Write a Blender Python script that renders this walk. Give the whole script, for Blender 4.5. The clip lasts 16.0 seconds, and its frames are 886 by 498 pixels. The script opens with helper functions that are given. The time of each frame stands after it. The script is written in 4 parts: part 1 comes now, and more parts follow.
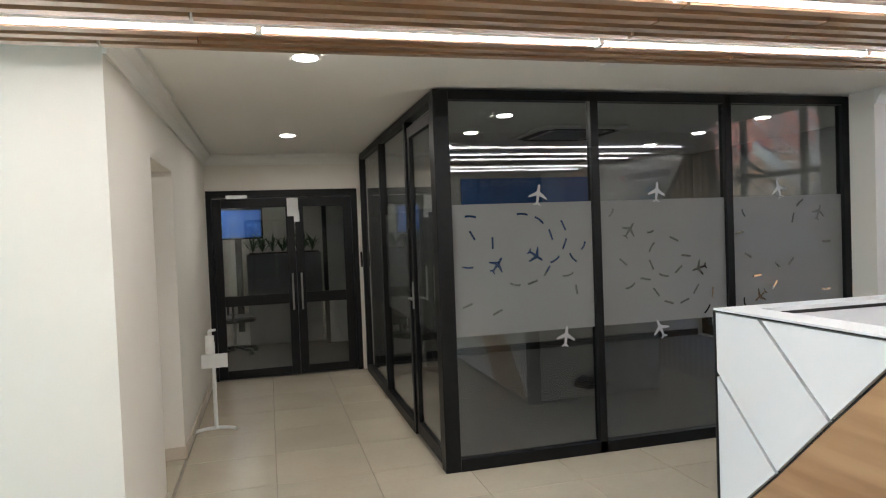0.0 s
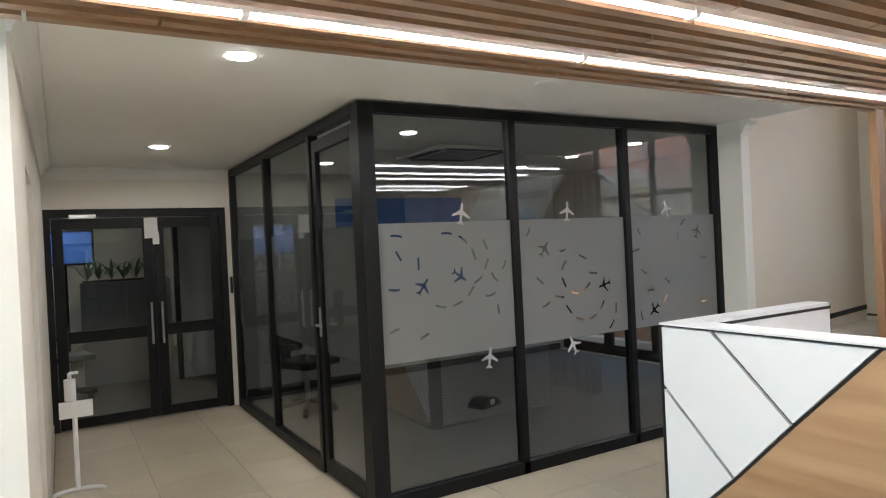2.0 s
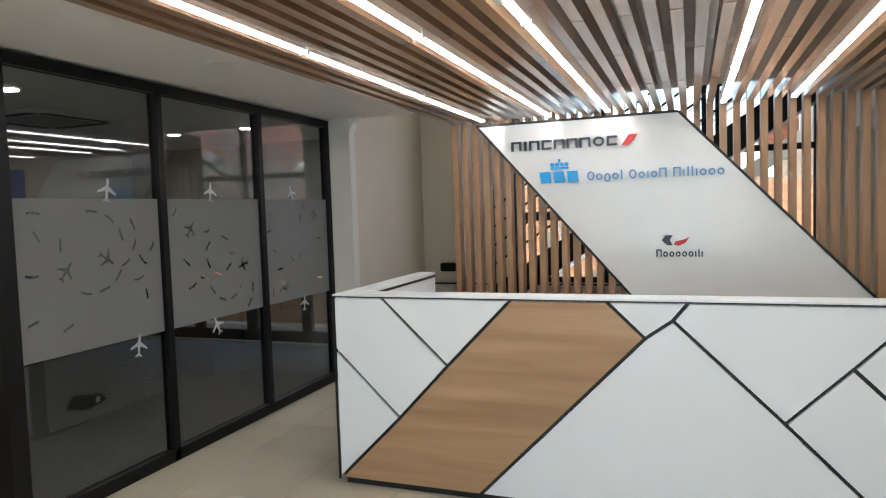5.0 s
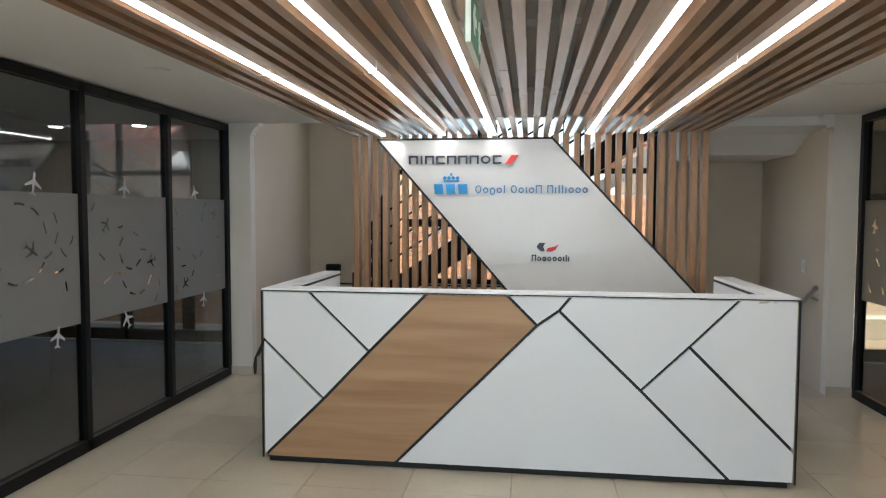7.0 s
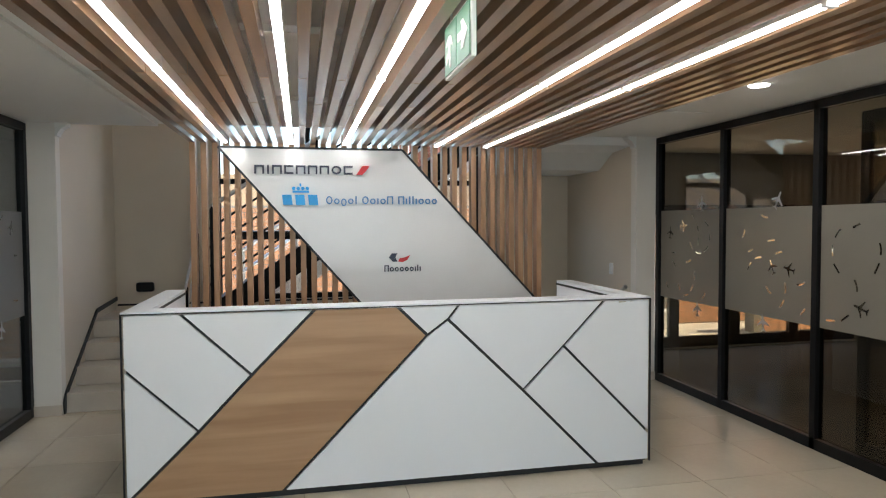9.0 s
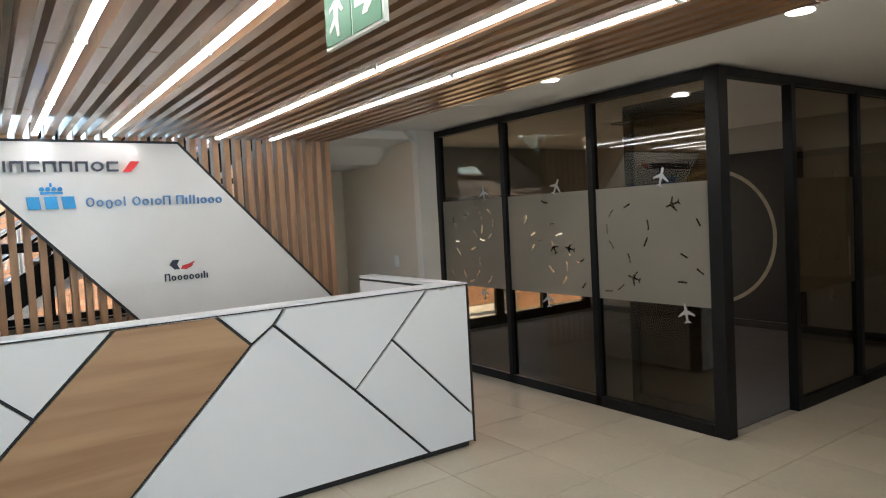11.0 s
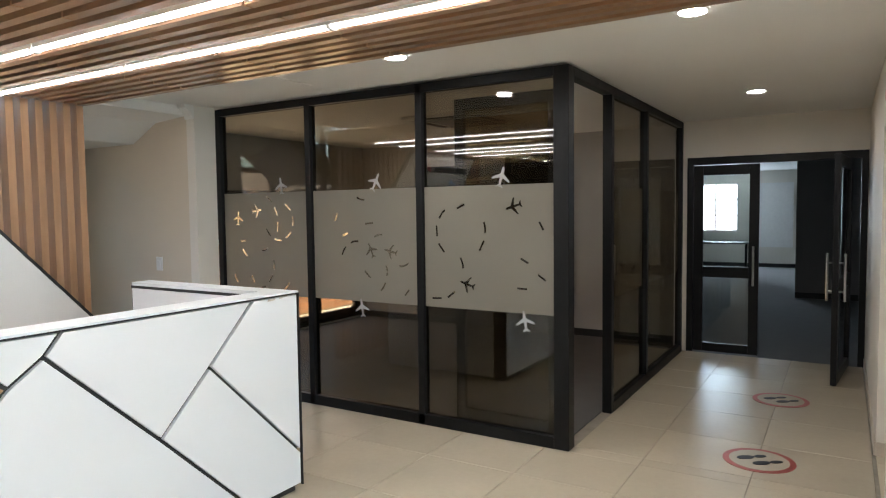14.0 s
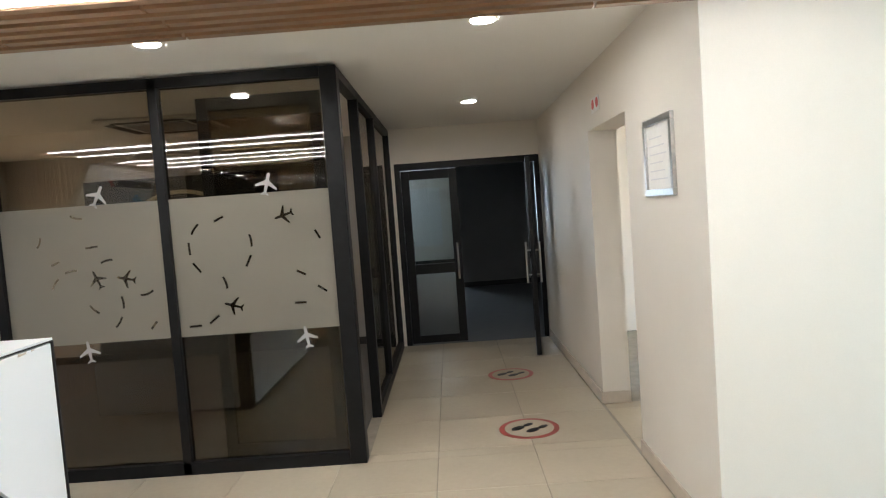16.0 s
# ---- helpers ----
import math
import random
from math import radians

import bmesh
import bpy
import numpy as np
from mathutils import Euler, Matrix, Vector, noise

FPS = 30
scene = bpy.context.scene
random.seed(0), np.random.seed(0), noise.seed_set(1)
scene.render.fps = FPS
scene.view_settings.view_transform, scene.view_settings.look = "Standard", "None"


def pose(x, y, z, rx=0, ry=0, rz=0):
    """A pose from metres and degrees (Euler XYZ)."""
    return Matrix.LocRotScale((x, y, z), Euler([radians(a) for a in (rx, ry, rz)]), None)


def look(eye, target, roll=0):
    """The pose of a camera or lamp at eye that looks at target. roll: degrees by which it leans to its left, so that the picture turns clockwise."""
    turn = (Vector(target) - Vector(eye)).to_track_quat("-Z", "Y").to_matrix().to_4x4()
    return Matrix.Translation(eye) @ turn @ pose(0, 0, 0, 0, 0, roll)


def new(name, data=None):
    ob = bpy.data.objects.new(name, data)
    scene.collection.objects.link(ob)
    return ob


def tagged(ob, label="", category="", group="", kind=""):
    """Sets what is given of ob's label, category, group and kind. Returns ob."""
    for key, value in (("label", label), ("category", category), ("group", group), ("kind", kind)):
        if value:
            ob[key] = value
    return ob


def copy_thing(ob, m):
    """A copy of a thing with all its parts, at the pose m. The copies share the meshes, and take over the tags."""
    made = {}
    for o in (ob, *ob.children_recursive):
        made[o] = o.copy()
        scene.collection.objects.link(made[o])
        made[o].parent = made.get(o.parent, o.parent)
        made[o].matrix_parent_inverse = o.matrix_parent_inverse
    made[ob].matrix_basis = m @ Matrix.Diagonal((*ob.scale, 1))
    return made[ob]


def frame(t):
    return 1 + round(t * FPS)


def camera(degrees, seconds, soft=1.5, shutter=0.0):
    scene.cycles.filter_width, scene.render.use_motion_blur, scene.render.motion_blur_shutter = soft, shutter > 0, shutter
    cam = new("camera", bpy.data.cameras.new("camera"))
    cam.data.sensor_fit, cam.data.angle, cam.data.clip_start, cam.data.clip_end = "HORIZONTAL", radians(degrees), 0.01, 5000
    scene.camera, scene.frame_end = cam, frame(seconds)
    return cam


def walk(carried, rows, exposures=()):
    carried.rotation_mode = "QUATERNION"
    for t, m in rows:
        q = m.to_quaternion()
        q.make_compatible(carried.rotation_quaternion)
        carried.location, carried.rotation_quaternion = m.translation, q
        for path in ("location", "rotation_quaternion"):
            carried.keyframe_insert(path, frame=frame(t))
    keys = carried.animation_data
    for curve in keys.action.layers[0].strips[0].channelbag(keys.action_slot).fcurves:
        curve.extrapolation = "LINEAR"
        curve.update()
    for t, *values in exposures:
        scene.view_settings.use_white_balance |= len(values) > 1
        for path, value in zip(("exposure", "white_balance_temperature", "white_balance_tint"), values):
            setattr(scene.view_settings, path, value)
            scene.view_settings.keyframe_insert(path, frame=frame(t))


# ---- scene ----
cam = camera(67.7, 16.0, soft=1.15)
PATH = [
    (0, (0.107, 0.124, 1.525), (0.62, 2.056, 1.468), -2.2),
    (0.5, (-0.08, 0.228, 1.534), (0.624, 2.097, 1.439), -4.4),
    (1, (-0.195, 0.331, 1.53), (0.518, 2.196, 1.412), -4.1),
    (1.5, (-0.275, 0.477, 1.515), (0.551, 2.298, 1.46), -5.3),
    (2, (-0.395, 0.559, 1.539), (0.611, 2.288, 1.526), -2.8),
    (2.5, (-0.597, 0.592, 1.521), (0.623, 2.176, 1.456), -4.3),
    (3, (-0.693, 0.596, 1.527), (0.684, 2.045, 1.444), -2.0),
    (3.5, (-0.742, 0.654, 1.53), (0.703, 2.034, 1.434), -1.5),
    (4, (-0.76, 0.759, 1.534), (0.877, 1.907, 1.501), -1.5),
    (4.5, (-0.888, 0.895, 1.522), (0.884, 1.822, 1.48), -2.0),
    (4.7, (-0.954, 0.938, 1.537), (0.866, 1.764, 1.463), -1.9),
    (6.8, (-1.693, 1.175, 1.583), (0.274, 1.51, 1.443), -0.8),
    (7, (-1.705, 1.241, 1.568), (0.275, 1.5, 1.458), 0.2),
    (7.5, (-1.686, 1.358, 1.556), (0.307, 1.503, 1.461), 0.3),
    (8, (-1.617, 1.468, 1.576), (0.381, 1.423, 1.5), 0.4),
    (8.5, (-1.642, 1.714, 1.556), (0.33, 1.396, 1.456), -1.4),
    (9, (-1.658, 1.921, 1.574), (0.296, 1.501, 1.495), -0.3),
    (9.5, (-1.582, 2.047, 1.579), (0.327, 1.449, 1.543), -2.1),
    (10, (-1.494, 2.164, 1.562), (0.34, 1.368, 1.504), 0.4),
    (10.2, (-1.45, 2.246, 1.562), (0.334, 1.344, 1.494), -1.0),
    (12.3, (-0.972, 2.378, 1.504), (0.438, 0.962, 1.429), -0.2),
    (12.5, (-0.901, 2.396, 1.509), (0.432, 0.907, 1.452), -0.4),
    (13, (-0.738, 2.447, 1.496), (0.447, 0.839, 1.412), -0.7),
    (13.5, (-0.526, 2.4, 1.489), (0.617, 0.763, 1.368), -0.8),
    (14, (-0.319, 2.352, 1.518), (0.718, 0.646, 1.401), -0.7),
    (14.5, (-0.059, 2.372, 1.508), (0.764, 0.556, 1.359), -2.9),
    (15, (0.19, 2.39, 1.514), (0.829, 0.5, 1.374), -3.3),
    (15.5, (0.376, 2.346, 1.512), (0.756, 0.385, 1.404), -4.6),
    (16, (0.519, 2.413, 1.507), (0.546, 0.417, 1.385), -4.2),
]
walk(cam, [(t, look(eye, target, roll)) for t, eye, target, roll in PATH],
     exposures=[(0.0, 2.67), (2.0, 2.85), (3.0, 2.80), (4.5, 2.40), (7.0, 2.11), (10.0, 2.05), (12.5, 2.37), (14.0, 2.75), (15.0, 2.97), (16.0, 2.90)])

# ---- world, sun, large lights ----
world = bpy.data.worlds.new("world")
scene.world = world
world.use_nodes = True
wn = world.node_tree
sky = wn.nodes.new("ShaderNodeTexSky")
sky.sky_type, sky.sun_disc = "NISHITA", False
sky.sun_elevation, sky.sun_rotation = radians(45), radians(193)
wn.links.new(sky.outputs[0], wn.nodes["Background"].inputs[0])
wn.nodes["Background"].inputs[1].default_value = 0.15
sun = new("sun", bpy.data.lights.new("sun", "SUN"))
sun.data.energy, sun.data.angle, sun.data.color = 5.0, radians(0.5), (1.0, 0.94, 0.86)
sun.matrix_world = look((-3, -13, 13), (0, 0, 0))


def area_lamp(name, at, target, w, h, power, color):
    ob = new(name, bpy.data.lights.new(name, "AREA"))
    ob.data.shape, ob.data.size, ob.data.size_y = "RECTANGLE", w, h
    ob.data.energy, ob.data.color = power, color
    ob.matrix_world = look(at, target)
    return ob


TUBE_POWER, DOWN_POWER = 4.1, 1.0
area_lamp("entrance_daylight", (-4.72, 1.3, 1.35), (0, 1.3, 1.0), 2.6, 2.0, 9, (0.45, 0.77, 1.0))
area_lamp("stair_daylight", (6.2, 1.3, 2.7), (4, 1.3, 1.7), 2.6, 2.6, 1.6, (0.90, 0.95, 1.0))
area_lamp("office_daylight", (2.55, -15.9, 1.5), (0, -5, 0.9), 1.1, 1.2, 9, (0.62, 0.80, 1.0))

area_lamp("yard_daylight", (5.55, -3.4, 0.9), (2, -3.4, 0.9), 3.0, 1.5, 2.2, (1.0, 0.76, 0.52))

# ---- materials ----


def mat(name, color, rough=0.5, metal=0.0, scale=8.0, vary=0.08, bump=0.05, fine=120.0, emit=0.0, stretch=(1, 1, 1), spec=0.5, island=0.0, piece=0.0, world_space=False):
    m = bpy.data.materials.new(name)
    m.use_nodes = True
    nt = m.node_tree
    b = nt.nodes["Principled BSDF"]
    b.inputs["Roughness"].default_value, b.inputs["Metallic"].default_value = rough, metal
    b.inputs["Specular IOR Level"].default_value = spec
    co = nt.nodes.new("ShaderNodeTexCoord")
    mp = nt.nodes.new("ShaderNodeMapping")
    mp.inputs["Scale"].default_value = stretch
    if world_space:
        pos = nt.nodes.new("ShaderNodeNewGeometry")
        nt.links.new(pos.outputs["Position"], mp.inputs[0])
    else:
        nt.links.new(co.outputs["Object"], mp.inputs[0])
    n1, n2 = nt.nodes.new("ShaderNodeTexNoise"), nt.nodes.new("ShaderNodeTexNoise")
    n1.inputs["Scale"].default_value, n1.inputs["Detail"].default_value = scale, 5
    n2.inputs["Scale"].default_value, n2.inputs["Detail"].default_value = fine, 3
    for n in (n1, n2):
        nt.links.new(mp.outputs[0], n.inputs["Vector"])
    add = nt.nodes.new("ShaderNodeMath")
    add.operation = "MULTIPLY_ADD"
    nt.links.new(n2.outputs[0], add.inputs[0])
    add.inputs[1].default_value = 0.35
    nt.links.new(n1.outputs[0], add.inputs[2])
    ramp = nt.nodes.new("ShaderNodeMapRange")
    ramp.inputs[1].default_value, ramp.inputs[2].default_value = 0.45, 0.9
    ramp.inputs[3].default_value, ramp.inputs[4].default_value = 1 - vary, 1 + vary
    nt.links.new(add.outputs[0], ramp.inputs[0])
    last = ramp.outputs[0]
    if piece:
        info = nt.nodes.new("ShaderNodeObjectInfo")
        r2 = nt.nodes.new("ShaderNodeMapRange")
        r2.inputs[3].default_value, r2.inputs[4].default_value = 1 - piece, 1 + piece
        nt.links.new(info.outputs["Random"], r2.inputs[0])
        mu = nt.nodes.new("ShaderNodeMath")
        mu.operation = "MULTIPLY"
        nt.links.new(last, mu.inputs[0])
        nt.links.new(r2.outputs[0], mu.inputs[1])
        last = mu.outputs[0]
    if island:
        geo = nt.nodes.new("ShaderNodeNewGeometry")
        r3 = nt.nodes.new("ShaderNodeMapRange")
        r3.inputs[3].default_value, r3.inputs[4].default_value = 1 - island, 1 + island
        nt.links.new(geo.outputs["Random Per Island"], r3.inputs[0])
        mu = nt.nodes.new("ShaderNodeMath")
        mu.operation = "MULTIPLY"
        nt.links.new(last, mu.inputs[0])
        nt.links.new(r3.outputs[0], mu.inputs[1])
        last = mu.outputs[0]
    vm = nt.nodes.new("ShaderNodeVectorMath")
    vm.operation = "SCALE"
    vm.inputs[0].default_value = color
    nt.links.new(last, vm.inputs["Scale"])
    nt.links.new(vm.outputs[0], b.inputs["Base Color"])
    rr = nt.nodes.new("ShaderNodeMapRange")
    rr.inputs[1].default_value, rr.inputs[2].default_value = 0.3, 0.7
    rr.inputs[3].default_value, rr.inputs[4].default_value = max(rough - 0.03, 0.02), min(rough + 0.03, 1)
    nt.links.new(n1.outputs[0], rr.inputs[0])
    if rough > 0.4:
        nt.links.new(rr.outputs[0], b.inputs["Roughness"])
    if bump:
        bp = nt.nodes.new("ShaderNodeBump")
        bp.inputs["Strength"].default_value, bp.inputs["Distance"].default_value = bump, 0.01
        nt.links.new(add.outputs[0], bp.inputs["Height"])
        nt.links.new(bp.outputs[0], b.inputs["Normal"])
    if emit:
        b.inputs["Emission Color"].default_value = (*color, 1)
        b.inputs["Emission Strength"].default_value = emit
    return m


def glass_mat(name, tint, gloss=1.0):
    m = bpy.data.materials.new(name)
    m.use_nodes = True
    nt = m.node_tree
    nt.nodes.remove(nt.nodes["Principled BSDF"])
    tr, gl, mx, lw = (nt.nodes.new(k) for k in ("ShaderNodeBsdfTransparent", "ShaderNodeBsdfGlossy", "ShaderNodeMixShader", "ShaderNodeLayerWeight"))
    tr.inputs[0].default_value = (*tint, 1)
    gl.inputs["Roughness"].default_value = 0.0
    gl.inputs["Color"].default_value = (gloss, gloss, gloss, 1)
    lw.inputs[0].default_value = 0.5
    pw, ma = nt.nodes.new("ShaderNodeMath"), nt.nodes.new("ShaderNodeMath")
    pw.operation, ma.operation = "POWER", "MULTIPLY_ADD"
    pw.inputs[1].default_value, ma.inputs[1].default_value, ma.inputs[2].default_value = 5.0, 0.95, 0.05
    nt.links.new(lw.outputs["Facing"], pw.inputs[0])
    nt.links.new(pw.outputs[0], ma.inputs[0])
    nt.links.new(ma.outputs[0], mx.inputs[0])
    nt.links.new(tr.outputs[0], mx.inputs[1])
    nt.links.new(gl.outputs[0], mx.inputs[2])
    nt.links.new(mx.outputs[0], nt.nodes["Material Output"].inputs[0])
    return m


def film_mat(name, color, clear):
    m = bpy.data.materials.new(name)
    m.use_nodes = True
    nt = m.node_tree
    nt.nodes.remove(nt.nodes["Principled BSDF"])
    di, tl, tr, m1, m2 = (nt.nodes.new(k) for k in ("ShaderNodeBsdfDiffuse", "ShaderNodeBsdfTranslucent", "ShaderNodeBsdfTransparent", "ShaderNodeMixShader", "ShaderNodeMixShader"))
    no = nt.nodes.new("ShaderNodeTexNoise")
    no.inputs["Scale"].default_value = 3.0
    rp = nt.nodes.new("ShaderNodeMapRange")
    rp.inputs[3].default_value, rp.inputs[4].default_value = 0.9, 1.08
    nt.links.new(no.outputs[0], rp.inputs[0])
    vm = nt.nodes.new("ShaderNodeVectorMath")
    vm.operation = "SCALE"
    vm.inputs[0].default_value = color
    nt.links.new(rp.outputs[0], vm.inputs["Scale"])
    nt.links.new(vm.outputs[0], di.inputs[0])
    nt.links.new(vm.outputs[0], tl.inputs[0])
    m1.inputs[0].default_value = 0.5
    nt.links.new(di.outputs[0], m1.inputs[1])
    nt.links.new(tl.outputs[0], m1.inputs[2])
    m2.inputs[0].default_value = clear
    nt.links.new(m1.outputs[0], m2.inputs[1])
    nt.links.new(tr.outputs[0], m2.inputs[2])
    nt.links.new(m2.outputs[0], nt.nodes["Material Output"].inputs[0])
    return m


def wood_mat(name, dark, light, along, rough=0.45):
    """Wood with its grain along the given axis (0, 1 or 2)."""
    m = mat(name, light, rough, bump=0.04 if rough > 0.4 else 0.01, fine=60, spec=0.5 if rough > 0.4 else 1.0)
    nt = m.node_tree
    b = nt.nodes["Principled BSDF"]
    co = nt.nodes.new("ShaderNodeTexCoord")
    mp = nt.nodes.new("ShaderNodeMapping")
    s = [9.0, 9.0, 9.0]
    s[along] = 0.7
    mp.inputs["Scale"].default_value = s
    nt.links.new(co.outputs["Object"], mp.inputs[0])
    info = nt.nodes.new("ShaderNodeObjectInfo")
    mul = nt.nodes.new("ShaderNodeMath")
    mul.operation = "MULTIPLY"
    mul.inputs[1].default_value = 40
    nt.links.new(info.outputs["Random"], mul.inputs[0])
    nz = nt.nodes.new("ShaderNodeTexNoise")
    nz.noise_dimensions = "4D"
    nz.inputs["Scale"].default_value, nz.inputs["Detail"].default_value, nz.inputs["Distortion"].default_value = 1.3, 6, 0.6
    nt.links.new(mp.outputs[0], nz.inputs["Vector"])
    nt.links.new(mul.outputs[0], nz.inputs["W"])
    cr = nt.nodes.new("ShaderNodeValToRGB")
    cr.color_ramp.elements[0].position, cr.color_ramp.elements[0].color = 0.32, (*dark, 1)
    cr.color_ramp.elements[1].position, cr.color_ramp.elements[1].color = 0.68, (*light, 1)
    nt.links.new(nz.outputs[0], cr.inputs[0])
    nt.links.new(cr.outputs[0], b.inputs["Base Color"])
    if rough < 0.4:
        b.inputs["Coat Weight"].default_value, b.inputs["Coat Roughness"].default_value = 1.0, 0.16
    return m


WALL = mat("wall_paint", (0.74, 0.70, 0.635), 0.6, scale=1.2, vary=0.04, bump=0.03, fine=180)
BEIGE = mat("beige_paint", (0.64, 0.56, 0.45), 0.6, scale=1.0, vary=0.06, bump=0.03, fine=160)
CEIL = mat("ceiling_paint", (0.78, 0.77, 0.74), 0.75, scale=0.8, vary=0.03, bump=0.02)
TILE = mat("porcelain_tile", (0.53, 0.465, 0.36), 0.26, scale=1.7, vary=0.06, bump=0.006, fine=30, piece=0.05, world_space=True)
GROUT = mat("tile_grout", (0.30, 0.27, 0.22), 0.9, scale=10, vary=0.15)
SKIRT = mat("tile_skirting", (0.55, 0.48, 0.40), 0.3, scale=4, vary=0.1)
CARPET = mat("grey_carpet", (0.12, 0.118, 0.116), 0.95, scale=6, vary=0.07, bump=0.0, fine=60)
CARPET_OFFICE = mat("office_carpet", (0.20, 0.19, 0.165), 0.95, scale=6, vary=0.12, bump=0.1, fine=150)
BLACK = mat("black_aluminium", (0.007, 0.007, 0.0075), 0.42, scale=20, vary=0.2, bump=0.0, spec=0.22)
TRIM = mat("black_edging", (0.015, 0.015, 0.016), 0.5, scale=20, vary=0.2)
LAMINATE = mat("white_laminate", (0.82, 0.83, 0.85), 0.35, scale=2, vary=0.008, bump=0)
OAK_DESK = wood_mat("oak_laminate", (0.36, 0.20, 0.10), (0.50, 0.31, 0.17), 1)
OAK_SLAT = wood_mat("oak_slat_long", (0.31, 0.165, 0.085), (0.44, 0.26, 0.145), 0, 0.28)
OAK_POST = wood_mat("oak_slat_upright", (0.32, 0.175, 0.09), (0.45, 0.265, 0.145), 2)
SIGN = mat("sign_panel_white", (0.78, 0.77, 0.75), 0.22, scale=1.5, vary=0.03, bump=0.004)
GLASS = glass_mat("clear_glass", (0.73, 0.75, 0.74), 0.9)
GLASS_BRONZE = glass_mat("bronze_glass", (0.66, 0.62, 0.54), 0.85)
GLASS_WIN = glass_mat("window_glass", (0.94, 0.96, 0.96))
FILM = film_mat("frosted_film", (0.36, 0.36, 0.355), 0.16)
# same film in the south room, warm yard light put into its colour
FILM_WARM_LIT = film_mat("frosted_film_warm_lit", (0.42, 0.395, 0.34), 0.16)
FILM_CUT = film_mat("frosted_decal", (0.62, 0.62, 0.62), 0.05)
TUBE = mat("led_diffuser", (0.985, 0.99, 1.0), 0.4, vary=0.0, bump=0, emit=TUBE_POWER)
LED = mat("downlight_diffuser", (1.0, 0.98, 0.95), 0.4, vary=0.0, bump=0, emit=8.0)
BACKDROP = mat("sky_backdrop", (0.72, 0.86, 1.0), 1.0, vary=0.0, bump=0, emit=2.8)
LED2 = mat("panel_light_diffuser", (1.0, 0.98, 0.95), 0.4, vary=0.0, bump=0, emit=2.8)
WHITE = mat("white_plastic", (0.75, 0.75, 0.74), 0.4, scale=15, vary=0.03)
STEEL = mat("brushed_steel", (0.55, 0.55, 0.54), 0.28, metal=1.0, scale=40, vary=0.08)
NAVY = mat("sign_navy", (0.02, 0.022, 0.045), 0.35, vary=0.05)
RED = mat("sign_red", (0.62, 0.03, 0.03), 0.35, vary=0.05)
SKYBLUE = mat("sign_sky_blue", (0.02, 0.33, 0.72), 0.35, vary=0.05)
PALEBLUE = mat("sign_pale_blue", (0.10, 0.26, 0.50), 0.35, vary=0.05)
GREEN = mat("exit_green", (0.05, 0.20, 0.10), 0.4, vary=0.04, emit=0.01)
EXITWHITE = mat("exit_white", (0.75, 0.78, 0.70), 0.4, vary=0.04, emit=0.015)
GREYPAINT = mat("grey_paint", (0.20, 0.195, 0.19), 0.6, scale=2, vary=0.06)
ROOMGREY = mat("room_grey_paint", (0.36, 0.35, 0.33), 0.6, scale=2, vary=0.05)
BLUEWALL = mat("blue_panel", (0.03, 0.10, 0.30), 0.5, vary=0.08)
DARKGREY = mat("dark_grey_paint", (0.11, 0.11, 0.115), 0.6, scale=3, vary=0.1)
GREYPANEL = mat("grey_laminate", (0.30, 0.31, 0.33), 0.5, scale=3, vary=0.06)
BRICK = mat("brick_red", (0.50, 0.25, 0.13), 0.85, scale=12, vary=0.2, bump=0.3, island=0.15)
PLASTER = mat("ochre_plaster", (0.62, 0.42, 0.25), 0.85, scale=2, vary=0.12, bump=0.1)
ROOFTILE = mat("clay_roof_tile", (0.55, 0.23, 0.15), 0.8, scale=10, vary=0.2, bump=0.3)
PAVE = mat("concrete_paving", (0.38, 0.33, 0.27), 0.85, scale=4, vary=0.15, bump=0.2)
LEAF = mat("leaf_green", (0.05, 0.10, 0.03), 0.5, scale=10, vary=0.3, island=0.35)
BARK = mat("bark", (0.10, 0.07, 0.05), 0.9, scale=15, vary=0.3, bump=0.5)
FLOORRED = mat("floor_sticker_red", (0.34, 0.06, 0.045), 0.45, scale=30, vary=0.2)
SCREEN = mat("screen_glow", (0.05, 0.12, 0.35), 0.2, vary=0.3, emit=0.08)
PRINT = mat("pale_print", (0.64, 0.65, 0.68), 0.7, vary=0.02)
PAPER = mat("paper", (0.78, 0.78, 0.76), 0.7, scale=20, vary=0.03)

# ---- helpers for shapes ----


def box(bm, x0, x1, y0, y1, z0, z1, bevel=0.0):
    m = Matrix.Translation(((x0 + x1) / 2, (y0 + y1) / 2, (z0 + z1) / 2)) @ Matrix.Diagonal((abs(x1 - x0), abs(y1 - y0), abs(z1 - z0), 1))
    r = bmesh.ops.create_cube(bm, size=1, matrix=m)
    if bevel:
        es = list({e for v in r["verts"] for e in v.link_edges})
        bmesh.ops.bevel(bm, geom=es, offset=bevel, segments=2, affect="EDGES", profile=0.5)


def prism(bm, pts, axis, a, b):
    """A polygon drawn in the two other axes, drawn out along axis from a to b."""
    def at(p, d):
        return ((d, p[0], p[1]), (p[0], d, p[1]), (p[0], p[1], d))[axis]
    lo = [bm.verts.new(at(p, a)) for p in pts]
    hi = [bm.verts.new(at(p, b)) for p in pts]
    n = len(pts)
    bm.faces.new(lo)
    bm.faces.new(hi)
    for i in range(n):
        bm.faces.new((lo[i], lo[(i + 1) % n], hi[(i + 1) % n], hi[i]))
    bmesh.ops.recalc_face_normals(bm, faces=bm.faces)


